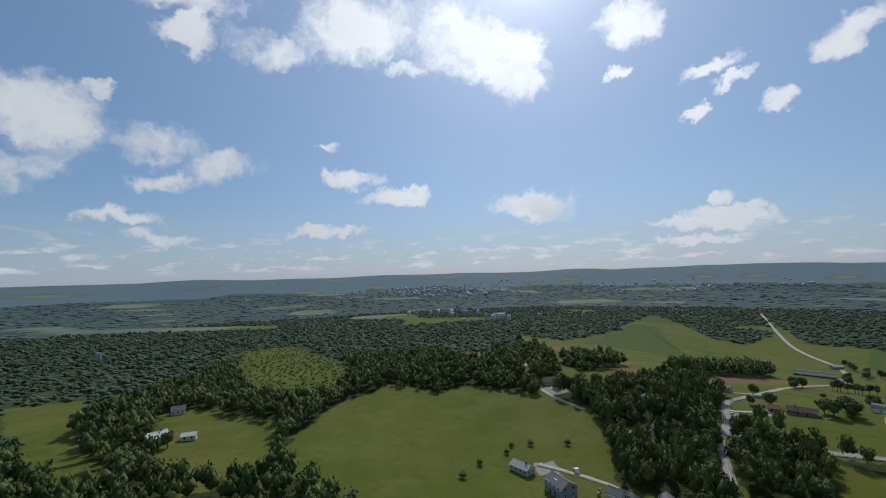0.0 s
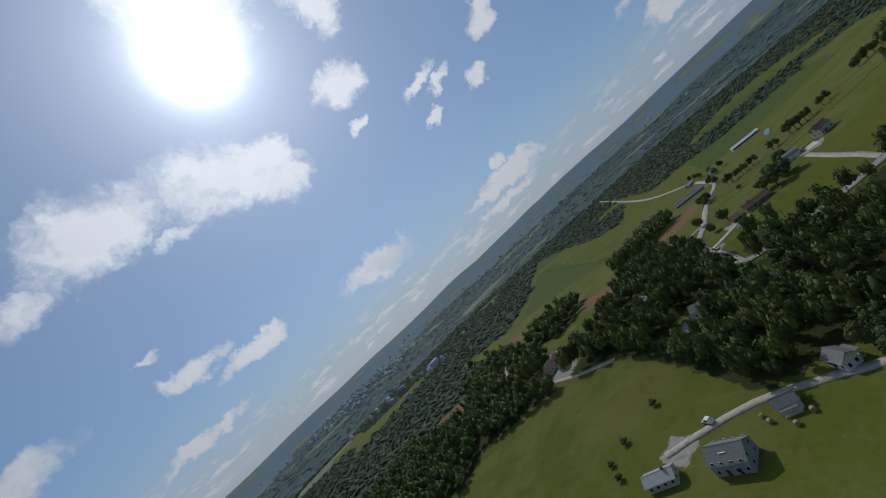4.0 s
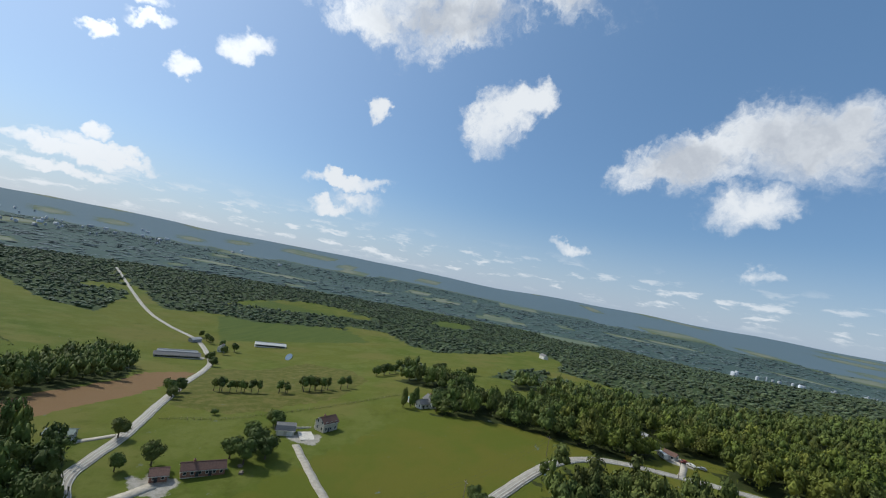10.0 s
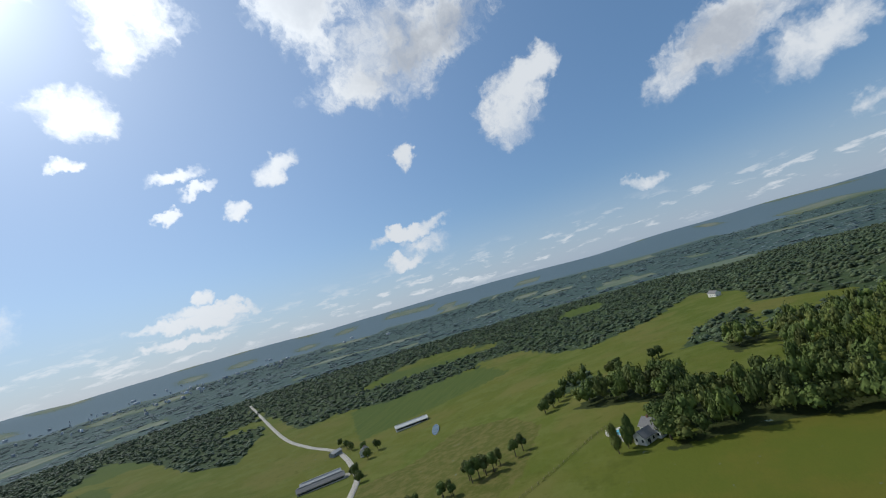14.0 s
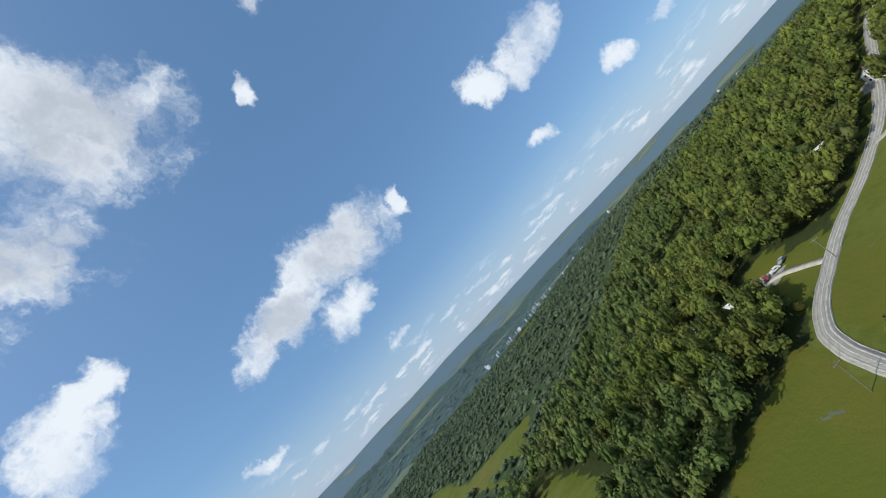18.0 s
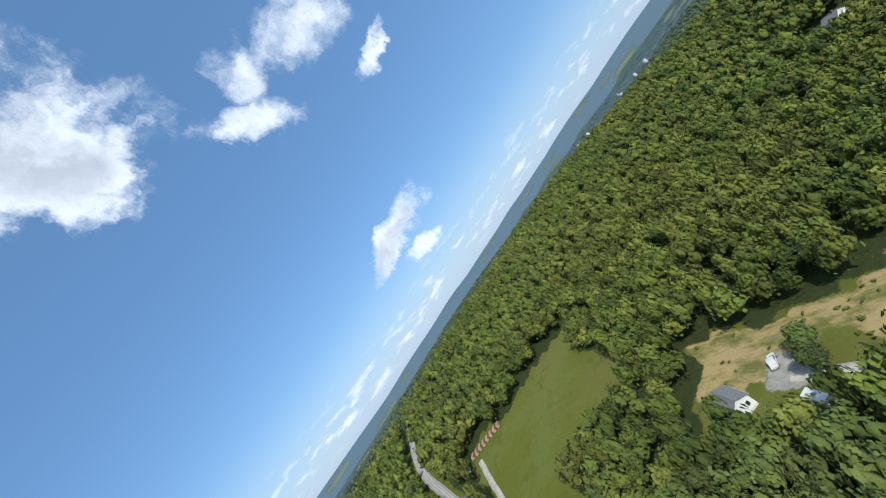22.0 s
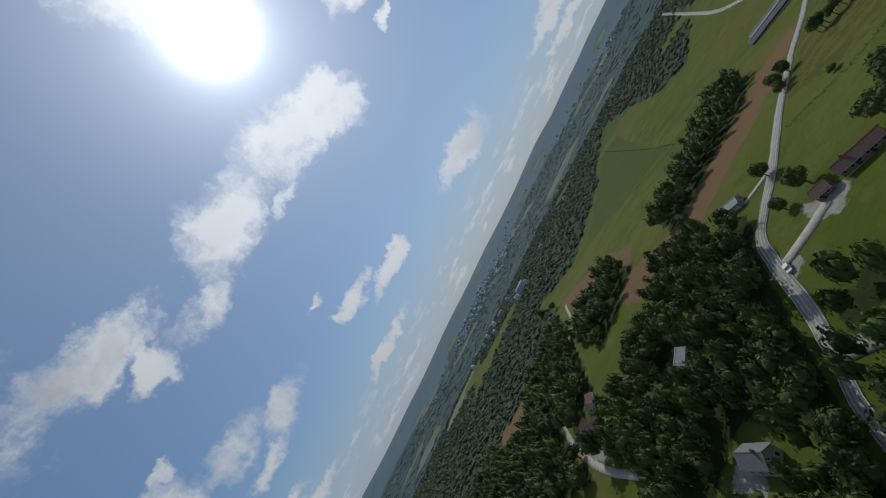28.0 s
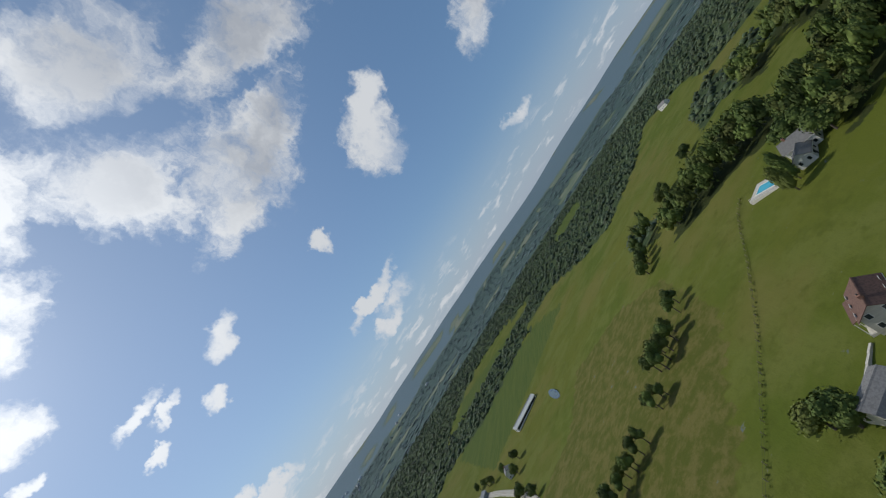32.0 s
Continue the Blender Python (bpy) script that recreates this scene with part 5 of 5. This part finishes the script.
def wire_between(a, b, high, sag, parent, side):
    bm = bmesh.new()
    pa, pb = Vector((*a, float(height(*a)) + high)), Vector((*b, float(height(*b)) + high))
    over = (pb - pa).cross(Vector((0, 0, 1))).normalized()
    last = None
    for k in range(13):
        t = k / 12
        p = pa.lerp(pb, t) - Vector((0, 0, 4 * sag * t * (1 - t))) + over * side
        ring = [bm.verts.new(p + over * math.cos(q) * 0.022 + Vector((0, 0, math.sin(q) * 0.022))) for q in (0.5, 2.6, 4.7)]
        if last:
            for i in range(3):
                bm.faces.new((last[i], last[(i + 1) % 3], ring[(i + 1) % 3], ring[i]))
        last = ring
    part("wire", bm, BLACK, parent)


POLE_LINE = [(288, -92), (301, -50), (319, 14), (318, 76), (262, 114), (205, 178)]
line = tagged(new("power_line"), "thin sagging black overhead wires between wooden poles", "wires")
for a, b in zip(POLE_LINE, POLE_LINE[1:]):
    for side in (-1.0, 1.0):
        wire_between(a, b, 9.0, 1.0, line, side)
FENCE = [(394, 158), (384, 167), (359, 183), (334, 201), (318, 214), (296, 233), (289, 248), (284, 255)]
fence = tagged(new("pasture_fence"), "weathered wooden post and wire fence across the meadow", "fence")
POST_ME = quick_mesh("post", tube(bmesh.new(), 0.08, -0.4, 1.3, sides=6), WOOD)
spots = smooth_line(FENCE, 3.2)
for p in spots:
    shared("post", POST_ME, fence, pose(p.x, p.y, float(height(p.x, p.y))))
for a, b in zip(spots[::4], spots[4::4]):
    for level in (0.5, 1.1):
        wire_between((a.x, a.y), (b.x, b.y), level, 0.02, fence, 0.0)

# ---- hedges, brush and far settlements ----
def line_spots(line, gap, seed, spread=0.6):
    rng = np.random.default_rng(seed)
    pts = smooth_line(line, gap)
    return np.array([(p.x + rng.uniform(-spread, spread), p.y + rng.uniform(-spread, spread), 0.0) for p in pts])


BUSH_SHAPES = [crown_shape(90 + k, 3, 14, 0.9, "octa") for k in range(4)]
scatter("fence_weeds", BUSH_SHAPES, line_spots(FENCE, 1.3, 3), 0.45, 0.7, LEAF_FRESH, "weedy fence line across the meadow", 21)
scatter("field_hedge", BUSH_SHAPES, line_spots([(520, 780), (410, 528), (384, 462), (372, 452), (340, 500), (295, 571)], 3.0, 4), 0.9, 1.0, LEAF, "low dark hedge round a crop field", 22)
x, y = grid_spots(170, 260, -20, 110, 2.6, 12)
rng = np.random.default_rng(8)
keep = (inside(x, y, STRAW_BANK) | inside(x, y, STRAW_EDGE) | inside(x, y, STRAW_SLOPE) | inside(x, y, TRAILER_YARD)) & (rng.random(len(x)) < 0.16)
for _, line, width in ROADS + TRACKS:
    keep &= path_distance(x, y, line) > width
scatter("brush", BUSH_SHAPES, np.stack([x[keep], y[keep], np.zeros(keep.sum())], 1), 1.0, 0.8, LEAF_FRESH, "low weeds and brush on dry cut ground", 23)
x, y = grid_spots(-220, 0, 300, 690, 7.0, 13)
keep = inside(x, y, SCRUB) & (rng.random(len(x)) < 0.8)
bx, by = grid_spots(390, 465, -165, -80, 6.0, 14)
some = inside(bx, by, BRIGHT_CLEARING) & (rng.random(len(bx)) < 0.25)
x, y, keep = np.concatenate([x, bx]), np.concatenate([y, by]), np.concatenate([keep, some])
scatter("scrub", BUSH_SHAPES, np.stack([x[keep], y[keep], np.zeros(keep.sum())], 1), 2.2, 3.0, LEAF_FRESH, "scattered bushes on an overgrown pasture", 24)


def town_build(n, s):
    isle = n.add("ShaderNodeNewGeometry").outputs["Random Per Island"]
    c = n.mix(n.ramp(isle, 0.3, 0.5), (0.42, 0.44, 0.46), (0.26, 0.28, 0.29))
    n.put(n.mix(n.ramp(isle, 0.93, 0.95), c, (0.6, 0.62, 0.65)), s.inputs["Base Color"])
    s.inputs["Roughness"].default_value = 0.7


TOWN = material("distant_houses", town_build)


def settlement(name, bearing, spread, near, far, count, seed, label, size=9.0):
    """Gabled houses too far off to count, in one mesh."""
    rng = np.random.default_rng(seed)
    base_v = np.array([(-1, -0.7, -1), (1, -0.7, -1), (1, 0.7, -1), (-1, 0.7, -1), (-1, -0.7, 0.6), (1, -0.7, 0.6), (1, 0.7, 0.6), (-1, 0.7, 0.6), (-1, 0, 1.15), (1, 0, 1.15)])
    base_f = np.array([(0, 1, 5), (0, 5, 4), (2, 3, 7), (2, 7, 6), (4, 5, 9), (4, 9, 8), (6, 7, 8), (6, 8, 9), (1, 2, 6), (1, 6, 5), (5, 6, 9), (3, 0, 4), (3, 4, 7), (4, 8, 7)])
    V, F = [], []
    for k in range(count):
        a, r = radians(bearing + rng.normal() * spread), rng.uniform(near, far)
        px, py, turn, s = MID[0] + r * math.sin(a), MID[1] + r * math.cos(a), rng.uniform(0, 3.14), size * rng.uniform(0.5, 1.2)
        c, w = math.cos(turn), math.sin(turn)
        long = rng.choice([1.0, 1.0, 1.0, 2.5])
        v = base_v * np.array([s * long, s, 5.0])
        V.append(np.stack([v[:, 0] * c - v[:, 1] * w + px, v[:, 0] * w + v[:, 1] * c + py, v[:, 2] + float(height(px, py)) + 7], 1))
        F.append(base_f + k * 10)
    tagged(new(name, mesh_from(name, np.concatenate(V), np.concatenate(F), TOWN)), label, "houses", kind="stuff")


settlement("valley_town", 3, 5, 1900, 2900, 260, 1, "far pale houses of a town in the valley", 5)
settlement("eastern_town", 32, 14, 2000, 3000, 90, 2, "far pale buildings along the valley floor", 5)
settlement("near_suburb", 358, 6, 700, 1000, 14, 3, "houses half hidden among valley trees", 4.5)
settlement("hillside_homes", 133, 7, 1000, 1500, 34, 4, "small white homes along a wooded hillside", 3)
settlement("ridge_farm", 166, 2, 900, 1300, 14, 5, "pale farm buildings on a wooded ridge", 5)
settlement("western_homes", 285, 16, 700, 1600, 10, 6, "scattered pale farmsteads in the west", 3.5)
settlement("southern_homes", 240, 10, 900, 1800, 9, 7, "scattered pale farmsteads in the south", 4.5)
